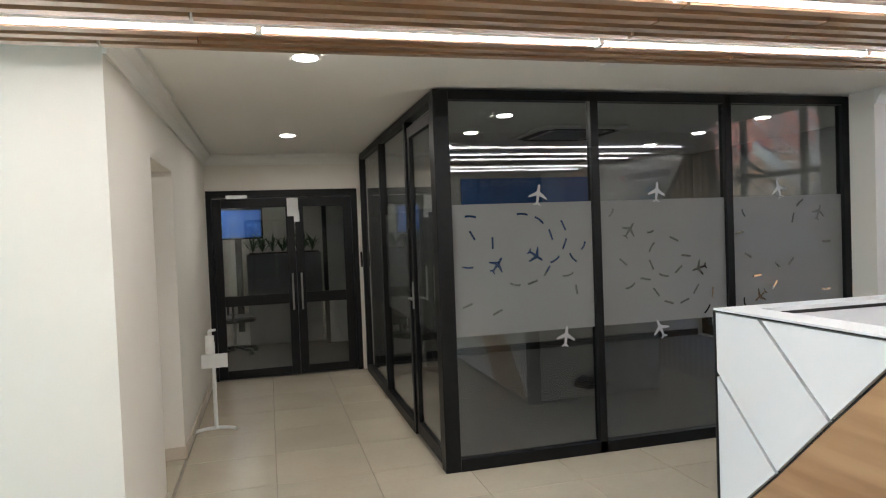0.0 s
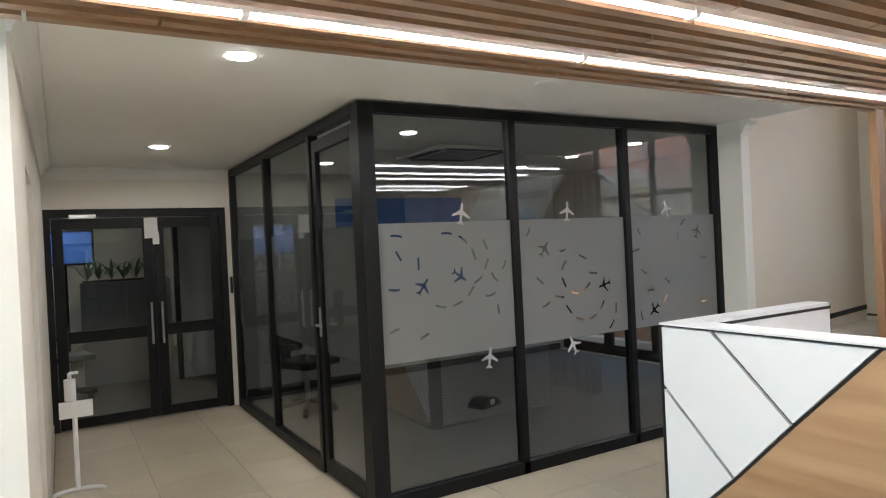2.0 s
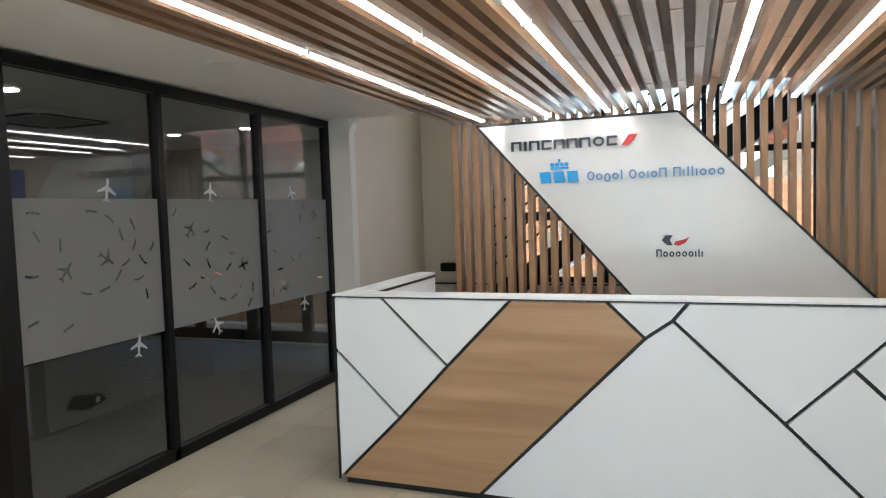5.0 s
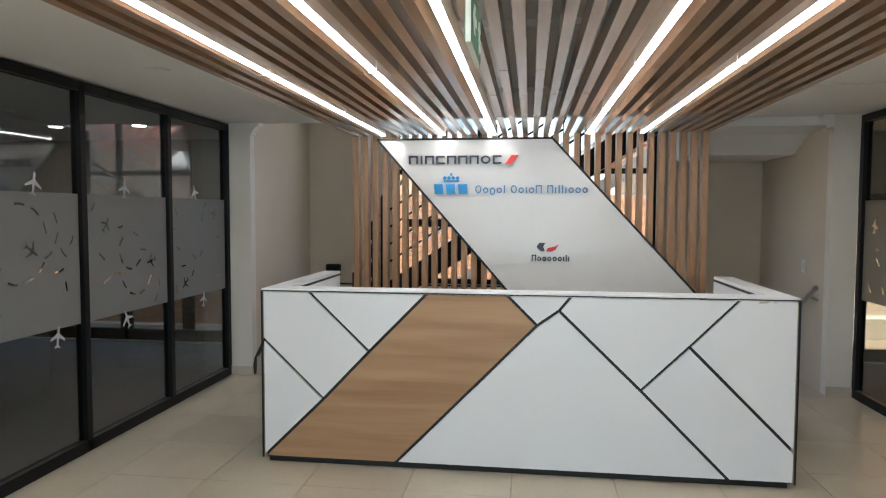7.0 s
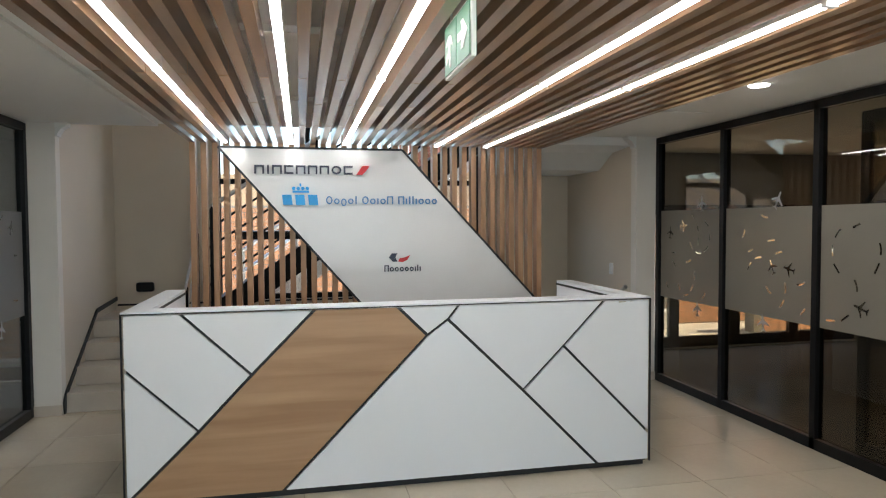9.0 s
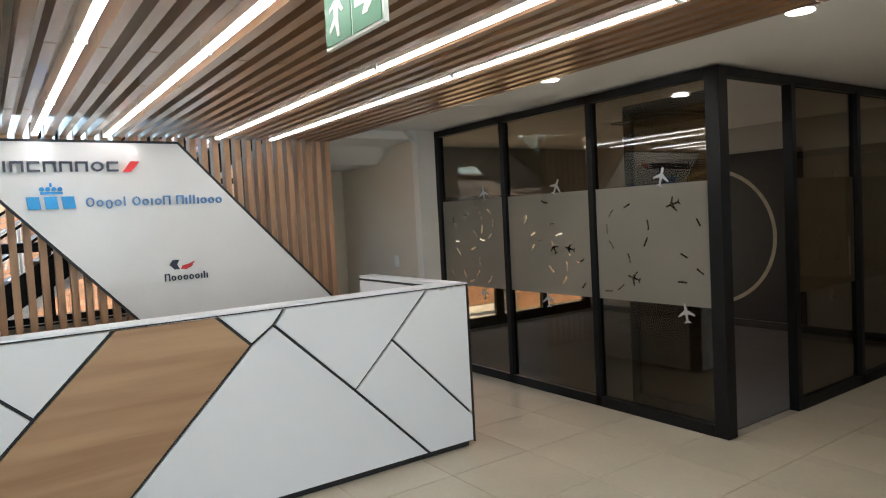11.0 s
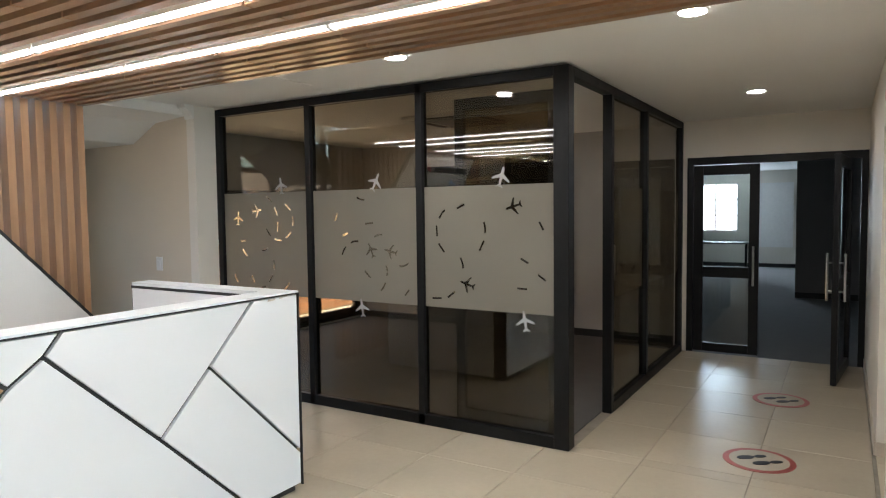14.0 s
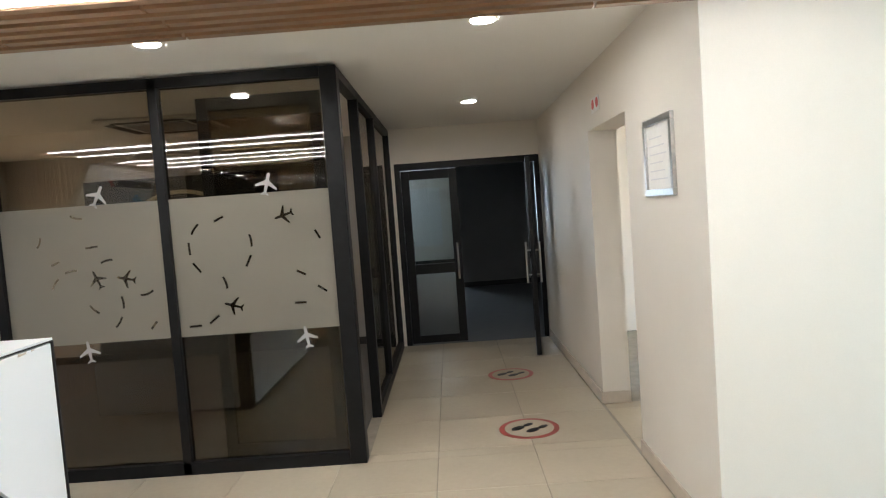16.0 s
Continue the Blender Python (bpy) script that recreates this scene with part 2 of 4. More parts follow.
def rod(bm, p, q, r, seg=10, r2=None):
    p, q = Vector(p), Vector(q)
    d = q - p
    m = Matrix.Translation((p + q) / 2) @ d.to_track_quat("Z", "Y").to_matrix().to_4x4()
    bmesh.ops.create_cone(bm, cap_ends=True, segments=seg, radius1=r, radius2=r if r2 is None else r2, depth=d.length, matrix=m)


def finish(name, bm, material):
    me = bpy.data.meshes.new(name)
    bm.to_mesh(me)
    bm.free()
    me.materials.append(material)
    return me


def part(name, bm, material, parent, label=""):
    ob = new(name, finish(name, bm, material))
    ob.parent = parent
    return tagged(ob, label)


def part_box(name, dims, material, parent, label="", bevel=0.0):
    bm = bmesh.new()
    box(bm, *dims, bevel)
    return part(name, bm, material, parent, label)


def thing(name, label, category, group="", kind=""):
    return tagged(new(name), label, category, group, kind)


def solid(name, dims, material, label="", category="", kind="", bevel=0.0):
    bm = bmesh.new()
    box(bm, *dims, bevel)
    ob = new(name, finish(name, bm, material))
    return tagged(ob, label, category, "", kind)


def blob_outline(pts_list, place, depth):
    """Flat outlines (the first may be cut by the later ones) as one thin mesh, drawn in x and y and then moved to place."""
    cu = bpy.data.curves.new("outline", "CURVE")
    cu.dimensions, cu.fill_mode, cu.extrude = "2D", "BOTH", depth / 2
    for pts in pts_list:
        sp = cu.splines.new("POLY")
        sp.points.add(len(pts) - 1)
        for p, q in zip(sp.points, pts):
            p.co = (q[0], q[1], 0, 1)
        sp.use_cyclic_u = True
    tmp = new("outline_tmp", cu)
    dg = bpy.context.evaluated_depsgraph_get()
    dg.update()
    me = bpy.data.meshes.new_from_object(tmp.evaluated_get(dg))
    bpy.data.objects.remove(tmp)
    bpy.data.curves.remove(cu)
    me.transform(place)
    return me


# ---- plan ----
ZC = 2.41                      # ceiling
ZG = 2.395                     # top of the glass rooms
XG, XE = 1.125, 4.295            # glass rooms: west face, east end
YA, YA2 = 4.08, 7.44           # north room: south face, north end
YB, YB2 = -1.51, -4.86         # south room: north face, south end
XW = -0.51                     # west wall of the two passages
YH0, YH1 = -0.235, 3.1         # entrance hall
X_SLAT = 4.04
SL0, SL1 = -0.235, 2.805


def wall(name, dims, material=WALL):
    return solid(name, dims, material, "", "wall", "structure")


# floors
solid("floor", (-5.0, 6.25, -4.9, 7.6, -0.2, -0.004), GROUT, "pale beige porcelain tile floor with thin joints", "floor", "structure")
solid("carpet_floor_1", (XG + 0.08, 5.6, YA + 0.08, 7.75, -0.004, 0.006), CARPET, "dark grey carpet inside glass room", "carpet", "structure")
solid("carpet_floor_2", (XG + 0.08, 5.6, -5.2, YB - 0.08, -0.004, 0.006), CARPET, "dark grey carpet inside glass room", "carpet", "structure")
solid("office_floor_1", (-4.0, 4.4, 7.6, 13.2, -0.2, 0.0), CARPET_OFFICE, "brown grey office carpet", "carpet", "structure")
solid("office_floor_2", (-4.0, 4.4, -16.2, -4.9, -0.2, 0.0), CARPET, "dark office carpet", "carpet", "structure")

# ceilings
bm = bmesh.new()
box(bm, -5.0, XE + 0.1, -16.2, YH0, ZC, ZC + 0.2)
box(bm, -5.0, XE + 0.1, YH0, YH1, ZC + 0.02, ZC + 0.2)
box(bm, -5.0, XE + 0.1, YH1, 13.2, ZC, ZC + 0.2)
box(bm, XE + 0.1, 5.8, 4.08, 7.75, ZC, ZC + 0.2)
box(bm, XE + 0.1, 5.8, -5.2, YB, ZC, ZC + 0.2)
tagged(new("ceiling", finish("ceiling", bm, CEIL)), "white painted plaster ceiling", "ceiling", "", "structure")
solid("ceiling_stairwell", (XE + 0.1, 6.6, -1.9, 4.3, 4.6, 4.8), CEIL, "high stairwell ceiling", "ceiling", "structure")


def wall_with_openings(name, axis, at, thick, a0, a1, z1, holes, material=WALL):
    """A wall along x (axis 0) or y (axis 1); holes are (from, to, sill, head)."""
    bm = bmesh.new()

    def slab(p, q, lo, hi):
        if q - p > 1e-4 and hi - lo > 1e-4:
            if axis == 0:
                box(bm, p, q, at, at + thick, lo, hi)
            else:
                box(bm, at, at + thick, p, q, lo, hi)
    pos = a0
    for h0, h1, lo, hi in sorted(holes):
        slab(pos, h0, 0, z1)
        slab(h0, h1, 0, lo)
        slab(h0, h1, hi, z1)
        pos = h1
    slab(pos, a1, 0, z1)
    return tagged(new(name, finish(name, bm, material)), "", "wall", "", "structure")


# passage and hall walls
wall_with_openings("wall_west_north", 1, XW - 0.2, 0.2, YH1, 7.6, ZC, [(4.16, 5.02, 0, 2.0)])
wall_with_openings("wall_west_south", 1, XW - 0.2, 0.2, -4.9, YH0, ZC, [(-2.36, -1.37, 0, 1.98)])
wall("wall_hall_north", (-5.0, XW - 0.2, YH1, YH1 + 0.2, 0, ZC))
wall("wall_hall_south", (-5.0, XW - 0.2, YH0 - 0.2, YH0, 0, ZC))
wall_with_openings("wall_hall_west", 1, -5.0, 0.2, YH0, YH1, ZC, [(0.0, 2.66, 0.3, 2.3)])
wall_with_openings("wall_passage_north_end", 0, 7.5, 0.12, XW - 0.2, XG + 0.07, ZC, [(-0.505, XG - 0.03, 0, 2.03)])
wall_with_openings("wall_passage_south_end", 0, -5.02, 0.12, XW - 0.2, XG + 0.07, ZC, [(-0.505, XG - 0.03, 0, 2.03)])
wall("wall_room_north_back", (XG + 0.07, 5.6, 7.75, 7.87, 0, ZC), ROOMGREY)
wall("wall_room_south_back", (XG + 0.07, 5.6, -5.32, -5.2, 0, ZC), ROOMGREY)
wall("wall_room_north_west", (XG + 0.02, XG + 0.07, YA2, 7.75, 0, ZC))
wall("wall_room_south_west", (XG + 0.02, XG + 0.07, -5.2, YB2, 0, ZC))
wall_with_openings("wall_room_north_east", 1, 5.6, 0.2, 4.08, 7.87, ZC, [(4.42, 7.74, 0.02, 1.0)], ROOMGREY)
wall_with_openings("wall_room_south_east", 1, 5.6, 0.2, -5.32, -1.5, ZC, [(-5.19, -1.65, 0.02, 1.78)], ROOMGREY)
wall("wall_niche_north", (XW - 0.50, XW - 0.40, 3.95, 5.25, 0, ZC))
wall("wall_niche_south", (XW - 0.50, XW - 0.40, -2.6, -1.15, 0, ZC))
# rooms beyond the passages
for nm, dims in (("wall_office_north_far", (-4.0, 4.4, 13.0, 13.2, 0, ZC)), ("wall_office_north_west", (-4.2, -4.0, 7.6, 13.2, 0, ZC)), ("wall_office_north_east", (2.6, 2.8, 7.87, 13.0, 0, ZC)),
                 ("wall_office_north_front", (-4.0, XW - 0.2, 7.5, 7.62, 0, ZC)), ("wall_office_south_front", (-4.0, XW - 0.2, -5.02, -4.9, 0, ZC)),
                 ("wall_office_south_west", (-4.2, -4.0, -16.2, -4.9, 0, ZC)), ("wall_office_south_east", (4.2, 4.4, -16.2, -5.32, 0, ZC))):
    wall(nm, dims)
wall("wall_office_grey", (-4.0, 0.36, -10.2, -10.0, 0, ZC), GREYPAINT)
wall_with_openings("wall_office_south_far", 0, -16.2, 0.2, -4.0, 4.2, ZC, [(2.0, 3.1, 0.9, 2.12)])
# stairwell
wall("wall_return_north", (XE, XE + 0.1, 3.87, YA, 0, ZC))
wall("wall_return_south", (XE, XE + 0.1, YB, -1.30, 0, ZC))
wall("wall_stair_north", (XE + 0.1, 6.2, 3.87, 4.05, 0, 4.6), BEIGE)
wall("wall_stair_south", (XE + 0.1, 6.2, -1.48, -1.30, -2, 4.6), BEIGE)
wall_with_openings("wall_stair_east", 1, 6.0, 0.2, -1.30, 3.87, 4.6, [(-0.18, 2.85, 0.72, 4.3)], BEIGE)
wall("wall_above_slats", (XE + 0.1, XE + 0.2, -1.3, 3.87, ZC + 0.2, 4.6))
bm = bmesh.new()
prism(bm, [(4.397, 2.62), (4.397, 2.33), (4.80, 2.30), (5.12, 2.14), (5.995, 2.14), (5.995, 2.62)], 1, -1.298, -0.35)
tagged(new("bulkhead", finish("bulkhead", bm, CEIL)), "white plaster bulkhead with a sloped end under the upper landing", "bulkhead", "", "structure")


def cornice(p, q, n):
    """A plaster cove under the ceiling from p to q, standing out towards n."""
    bm = bmesh.new()
    prof = [(0, 0), (0, -0.11), (0.015, -0.11), (0.02, -0.09), (0.045, -0.05), (0.085, -0.025), (0.09, 0)]
    ends = []
    for e in (p, q):
        ends.append([bm.verts.new((e[0] + n[0] * a, e[1] + n[1] * a, ZC - 0.001 + b)) for a, b in prof])
    for i in range(len(prof)):
        k = (i + 1) % len(prof)
        bm.faces.new((ends[0][i], ends[0][k], ends[1][k], ends[1][i]))
    bm.faces.new(ends[0])
    bm.faces.new(ends[1])
    bmesh.ops.recalc_face_normals(bm, faces=bm.faces)
    return tagged(new("cornice", finish("cornice", bm, CEIL)), "white plaster cove cornice", "cornice", "", "structure")


cornice((XW, YH1, 0), (XW, 7.5, 0), (1, 0))
cornice((XW, 7.5, 0), (XG, 7.5, 0), (0, -1))
cornice((XE, 3.87, 0), (XE + 0.1, 3.87, 0), (0, -1))
cornice((XE, -1.30, 0), (XE + 0.1, -1.30, 0), (0, 1))
for a in ((XW, XW + 0.012, 5.02, 7.5), (XW, XW + 0.012, YH1, 4.16), (XW, XW + 0.012, -4.9, -2.36), (XW, XW + 0.012, -1.37, YH0), (-4.8, XW, YH0, YH0 + 0.012), (-4.8, XW, YH1 - 0.012, YH1), (XW - 0.4, XW - 0.388, -2.36, -1.37), (XW - 0.2, XW, -2.36, -2.348), (XW - 0.2, XW, 5.008, 5.02), (XE - 0.012, XE, 3.87, YA), (XE - 0.012, XE, YB, -1.30)):
    solid("baseboard", (*a, 0, 0.085), SKIRT, "beige tile skirting", "baseboard", "structure")
for a in ((XG + 0.08, 5.6, 7.735, 7.75), (XG + 0.08, 5.6, -5.2, -5.185), (5.585, 5.6, 4.08, 4.42), (-4.0, 0.36, -10.0, -9.985), (-4.0, 4.2, -16.0, -15.985)):
    solid("baseboard", (*a, 0, 0.09), TRIM, "black skirting board", "baseboard", "structure")

# ---- windows ----


def window_x(name, label, x, y0, y1, z0, z1, cols, rows, w=0.05, bar=BLACK):
    """A window in a wall that runs along y."""
    win = thing(name, label, "window", "", "structure")
    for y in [y0 + w / 2 + (y1 - y0 - w) * k / cols for k in range(cols + 1)]:
        part_box("window_frame", (x - 0.03, x + 0.03, y - w / 2, y + w / 2, z0, z1), bar, win)
    ys = [y0 + w / 2 + (y1 - y0 - w) * k / cols for k in range(cols + 1)]
    zs = [z0 + w / 2] + rows + [z1 - w / 2]
    for a, b in zip(ys, ys[1:]):
        for z in zs:
            part_box("window_bar", (x - 0.028, x + 0.028, a + w / 2, b - w / 2, z - w / 2, z + w / 2), bar, win)
        for c, d in zip(zs, zs[1:]):
            g = part_box("pane", (x - 0.004, x + 0.004, a + w / 2, b - w / 2, c + w / 2, d - w / 2), GLASS_WIN, win)
            g.visible_shadow = False
    return win


window_x("window_1", "low black framed window onto the yard", 5.7, 4.42, 7.74, 0.02, 1.0, 4, [], 0.13)
window_x("window_2", "low black framed window onto the yard", 5.7, -5.19, -1.65, 0.02, 1.78, 4, [0.95], 0.13)
window_x("window_3", "tall black framed stairwell window", 6.1, -0.18, 2.85, 0.72, 4.3, 3, [2.05, 3.2], 0.06)
window_x("window_4", "black framed entrance glazing", -4.9, 0.0, 2.66, 0.3, 2.3, 3, [], 0.06)
ow = thing("window_5", "small bright office window with white bars", "window", "", "structure")
for x in (2.02, 2.55, 3.08):
    part_box("window_bar", (x - 0.02, x + 0.02, -16.08, -16.04, 0.9, 2.12), WHITE, ow)
for z in (0.92, 1.3, 1.7, 2.10):
    part_box("window_bar", (2.0, 3.1, -16.078, -16.042, z - 0.015, z + 0.015), WHITE, ow)

# ---- glass rooms ----


def plane_shape(cx, cy, s, a):
    pts = [(0, .5), (.06, .42), (.07, .16), (.46, -.1), (.46, -.18), (.07, -.04), (.05, -.34), (.18, -.45), (.18, -.5), (0, -.45)]
    full = pts + [(-x, y) for x, y in reversed(pts[1:-1])]
    c, n = math.cos(a), math.sin(a)
    return [(cx + s * (x * c - y * n), cy + s * (x * n + y * c)) for x, y in full]


def dash_shape(cx, cy, l, w, a, bend):
    c, n = math.cos(a), math.sin(a)
    up, lo = [], []
    for i in range(5):
        u = i / 4 - 0.5
        x, y = u * l, bend * (u * u - .25) * l
        up.append((x, y + w / 2))
        lo.append((x, y - w / 2))
    return [(cx + x * c - y * n, cy + x * n + y * c) for x, y in up + lo[::-1]]


def glazed_pane(parent, w, place, rng, decals=True, sheet=GLASS, film_at=0.006):
    """A glass sheet of width w, from 0.06 to ZG - 0.06, with its frosted band, in x (along) and y (up), set by place."""
    bm = bmesh.new()
    box(bm, 0, w, 0.07, ZG - 0.05, -0.004, 0.004)
    bmesh.ops.transform(bm, matrix=place, verts=bm.verts)
    g = part("glass_pane", bm, sheet, parent, "tinted clear glass")
    g.visible_shadow = False
    lo, hi = 0.845, 1.68
    outlines = [[(0, lo), (w, lo), (w, hi), (0, hi)]]
    taken = []

    def free(x, y, r):
        if all((x - a) ** 2 + (y - b) ** 2 > (r + c) ** 2 for a, b, c in taken):
            taken.append((x, y, r))
            return True
        return False
    if decals:
        for _ in range(2 if w > 0.9 else 1):
            for _ in range(30):
                x, y = rng.uniform(0.12, w - 0.12), rng.uniform(lo + 0.12, hi - 0.12)
                if free(x, y, 0.08):
                    outlines.append(plane_shape(x, y, 0.12, rng.uniform(-2.5, 2.5)))
                    break
        for _ in range(3):
            cx, cy, r, a0 = rng.uniform(0.1, w - 0.1), rng.uniform(lo + 0.15, hi - 0.15), rng.uniform(0.13, 0.24), rng.uniform(0, 6.28)
            for k in range(rng.choice((4, 5, 6, 7))):
                a = a0 + k * 0.125 / r
                x, y = cx + r * math.cos(a), cy + r * math.sin(a)
                if 0.05 < x < w - 0.05 and lo + 0.05 < y < hi - 0.05 and free(x, y, 0.043):
                    outlines.append(dash_shape(x, y, 0.075, 0.013, a + math.pi / 2 + rng.uniform(-.1, .1), rng.choice((0, 0, .25))))
        for _ in range(int(16 * w)):
            x, y = rng.uniform(0.06, w - 0.06), rng.uniform(lo + 0.05, hi - 0.05)
            if free(x, y, 0.05):
                outlines.append(dash_shape(x, y, rng.uniform(0.055, 0.085), 0.013, rng.uniform(-1.5, 1.5), rng.choice((0, 0, .4))))
    me = blob_outline(outlines, place @ Matrix.Translation((0, 0, film_at)), 0.001)
    me.materials.append(FILM if sheet == GLASS else FILM_WARM_LIT)
    f = new("frosted_film", me)
    f.parent = g
    tagged(f, "frosted white film with cut-out planes and dashes")
    if decals:
        for x, y in ((rng.uniform(0.2, w - 0.2), hi + 0.05), (rng.uniform(0.2, w - 0.2), lo - 0.05)):
            me = blob_outline([plane_shape(x, y, 0.14, rng.uniform(-.5, .5))], place @ Matrix.Translation((0, 0, film_at)), 0.001)
            me.materials.append(FILM_CUT)
            d = new("plane_decal", me)
            d.parent = g
            tagged(d, "white frosted aeroplane decal")
    return g


def post(parent, x, y, w, d, z0=0.0, z1=ZG, name="frame_post"):
    return part_box(name, (x - w / 2, x + w / 2, y - d / 2, y + d / 2, z0, z1), BLACK, parent, "", 0.004)


def glass_room(name, label, yf, yb, inward, seed, mulls, open_door, sheet):
    rng = random.Random(seed)
    room = thing(name, label, "glass partition", "", "structure")
    s = inward
    # front along x
    xs = [XG, 2.22, 3.25, XE]
    post(room, XG + 0.05, yf + s * 0.05, 0.10, 0.10, name="corner_post")
    for x in xs[1:-1]:
        post(room, x, yf + s * 0.035, 0.055, 0.07)
    post(room, XE - 0.03, yf + s * 0.035, 0.06, 0.07)
    part_box("head_rail", (XG + 0.10, XE - 0.06, yf, yf + s * 0.07, ZG - 0.06, ZG), BLACK, room)
    part_box("sill_rail", (XG + 0.10, XE - 0.06, yf, yf + s * 0.07, 0, 0.075), BLACK, room)
    up = Matrix(((1, 0, 0, 0), (0, 0, -s, 0), (0, 1, 0, 0), (0, 0, 0, 1)))
    for a, b in ((XG + 0.10, xs[1] - 0.0275), (xs[1] + 0.0275, xs[2] - 0.0275), (xs[2] + 0.0275, XE - 0.06)):
        glazed_pane(room, b - a, Matrix.Translation((a, yf + s * 0.035, 0)) @ up, rng, True, sheet)
    # west face along y
    end = yb
    ys = [yf + s * 0.10, mulls[0], mulls[1], end]
    for y in mulls:
        post(room, XG + 0.035, y, 0.07, 0.06)
    post(room, XG + 0.035, end - s * 0.03, 0.07, 0.06)
    part_box("head_rail", (XG, XG + 0.07, ys[0], end - s * 0.06, ZG - 0.06, ZG), BLACK, room)
    part_box("sill_rail", (XG, XG + 0.07, mulls[0] + s * .03, end - s * 0.06, 0, 0.075), BLACK, room)
    side = Matrix(((0, 0, -1, 0), (s, 0, 0, 0), (0, 1, 0, 0), (0, 0, 0, 1)))
    for a, b in ((ys[1] + s * 0.03, ys[2] - s * 0.03), (ys[2] + s * 0.03, end - s * 0.06)):
        glazed_pane(room, abs(b - a), Matrix.Translation((XG + 0.035, a, 0)) @ side, rng, True, sheet, -0.006)
    # door leaf, hinged at the corner post
    w = abs(ys[1] - s * 0.03 - ys[0]) - 0.01
    door = thing(name.replace("room", "door"), "black framed glass door " + ("standing open" if open_door else "closed"), "door", "", "structure")
    bmf = (("stile", (0, 0.07, 0.012, 2.29)), ("stile", (w - 0.07, w, 0.012, 2.29)), ("top_rail", (0.07, w - 0.07, 2.21, 2.29)), ("bottom_rail", (0.07, w - 0.07, 0.012, 0.11)))
    if open_door:
        base = Matrix.Translation((XG + 0.14, yf + s * 0.20, 0)) @ Matrix(((1, 0, 0, 0), (0, 0, -s, 0), (0, 1, 0, 0), (0, 0, 0, 1)))
    else:
        base = Matrix.Translation((XG + 0.035, ys[0] + s * 0.005, 0)) @ side
    for nm, (a, b, c, d) in bmf:
        bm = bmesh.new()
        box(bm, a, b, c, d, -0.02, 0.02, 0.003)
        bmesh.ops.transform(bm, matrix=base, verts=bm.verts)
        part(nm, bm, BLACK, door)
    bm = bmesh.new()
    box(bm, 0.07, w - 0.07, 0.11, 2.21, -0.004, 0.004)
    bmesh.ops.transform(bm, matrix=base, verts=bm.verts)
    g = part("glass_pane", bm, sheet, door)
    g.visible_shadow = False
    me = blob_outline([[(0.07, 0.845), (w - 0.07, 0.845), (w - 0.07, 1.68), (0.07, 1.68)]], base @ Matrix.Translation((0, 0, -0.006)), 0.001)
    me.materials.append(FILM if sheet == GLASS else FILM_WARM_LIT)
    f = new("frosted_film", me)
    f.parent = door
    bm = bmesh.new()
    box(bm, w - 0.05, w - 0.02, 0.95, 1.15, 0.02, 0.028, 0.002)
    rod(bm, (w - 0.035, 1.03, 0.02), (w - 0.035, 1.03, 0.06), 0.008)
    rod(bm, (w - 0.035, 1.03, 0.055), (w - 0.14, 1.03, 0.055), 0.008)
    bmesh.ops.transform(bm, matrix=base, verts=bm.verts)
    part("door_handle", bm, STEEL, door, "steel lever handle on plate")
    return room


glass_room("glass_room_1", "black framed glass meeting room with frosted band", YA, YA2, 1, 3, (4.98, 6.15), False, GLASS)
glass_room("glass_room_2", "black framed glass meeting room with frosted band", YB, YB2, -1, 8, (-2.42, -3.42), True, GLASS_BRONZE)
solid("blue_wall_panel", (2.38, 4.08, 7.725, 7.75, 0.95, 2.13), BLUEWALL, "deep blue painted wall panel", "wall panel")

# ---- passage doors ----


def leaf(name, label, x0, x1, base, z1=1.945, mid=0.84, handle_at=1, pull=True):
    """A glazed door leaf drawn from 0 to its width, upright, set by base."""
    w = x1 - x0
    d = thing(name, label, "door", "", "structure")
    st = 0.09

    def add(nm, a, b, c, e, t, m, lab=""):
        bm = bmesh.new()
        box(bm, a, b, -t / 2, t / 2, c, e, 0.003 if t > 0.01 else 0)
        bmesh.ops.transform(bm, matrix=base, verts=bm.verts)
        return part(nm, bm, m, d, lab)
    add("stile", 0, st, 0.012, z1, 0.045, BLACK)
    add("stile", w - st, w, 0.012, z1, 0.045, BLACK)
    add("top_rail", st, w - st, z1 - 0.10, z1, 0.045, BLACK)
    add("middle_rail", st, w - st, mid - 0.05, mid + 0.06, 0.045, BLACK)
    add("bottom_rail", st, w - st, 0.012, 0.10, 0.045, BLACK)
    for lo, hi in ((0.10, mid - 0.05), (mid + 0.06, z1 - 0.10)):
        g = add("glass_pane", st, w - st, lo, hi, 0.008, GLASS)
        g.visible_shadow = False
    hx = w - 0.045 if handle_at else 0.045
    for sgn in (-1, 1):
        bm = bmesh.new()
        rod(bm, (hx, sgn * 0.065, 0.72), (hx, sgn * 0.065, 1.12), 0.011)
        for z in (0.80, 1.04):
            rod(bm, (hx, sgn * 0.02, z), (hx, sgn * 0.065, z), 0.008)
        bmesh.ops.transform(bm, matrix=base, verts=bm.verts)
        part("pull_handle", bm, STEEL, d, "steel pull handle")
    return d


def door_frame(name, y, label):
    f = thing(name, label, "door frame", "", "structure")
    part_box("jamb", (-0.505, -0.45, y - 0.04, y + 0.04, 0, 1.955), BLACK, f)
    part_box("jamb", (XG - 0.09, XG - 0.03, y - 0.04, y + 0.04, 0, 1.955), BLACK, f)
    part_box("head", (-0.505, XG - 0.03, y - 0.04, y + 0.04, 1.955, 2.03), BLACK, f)
    return f


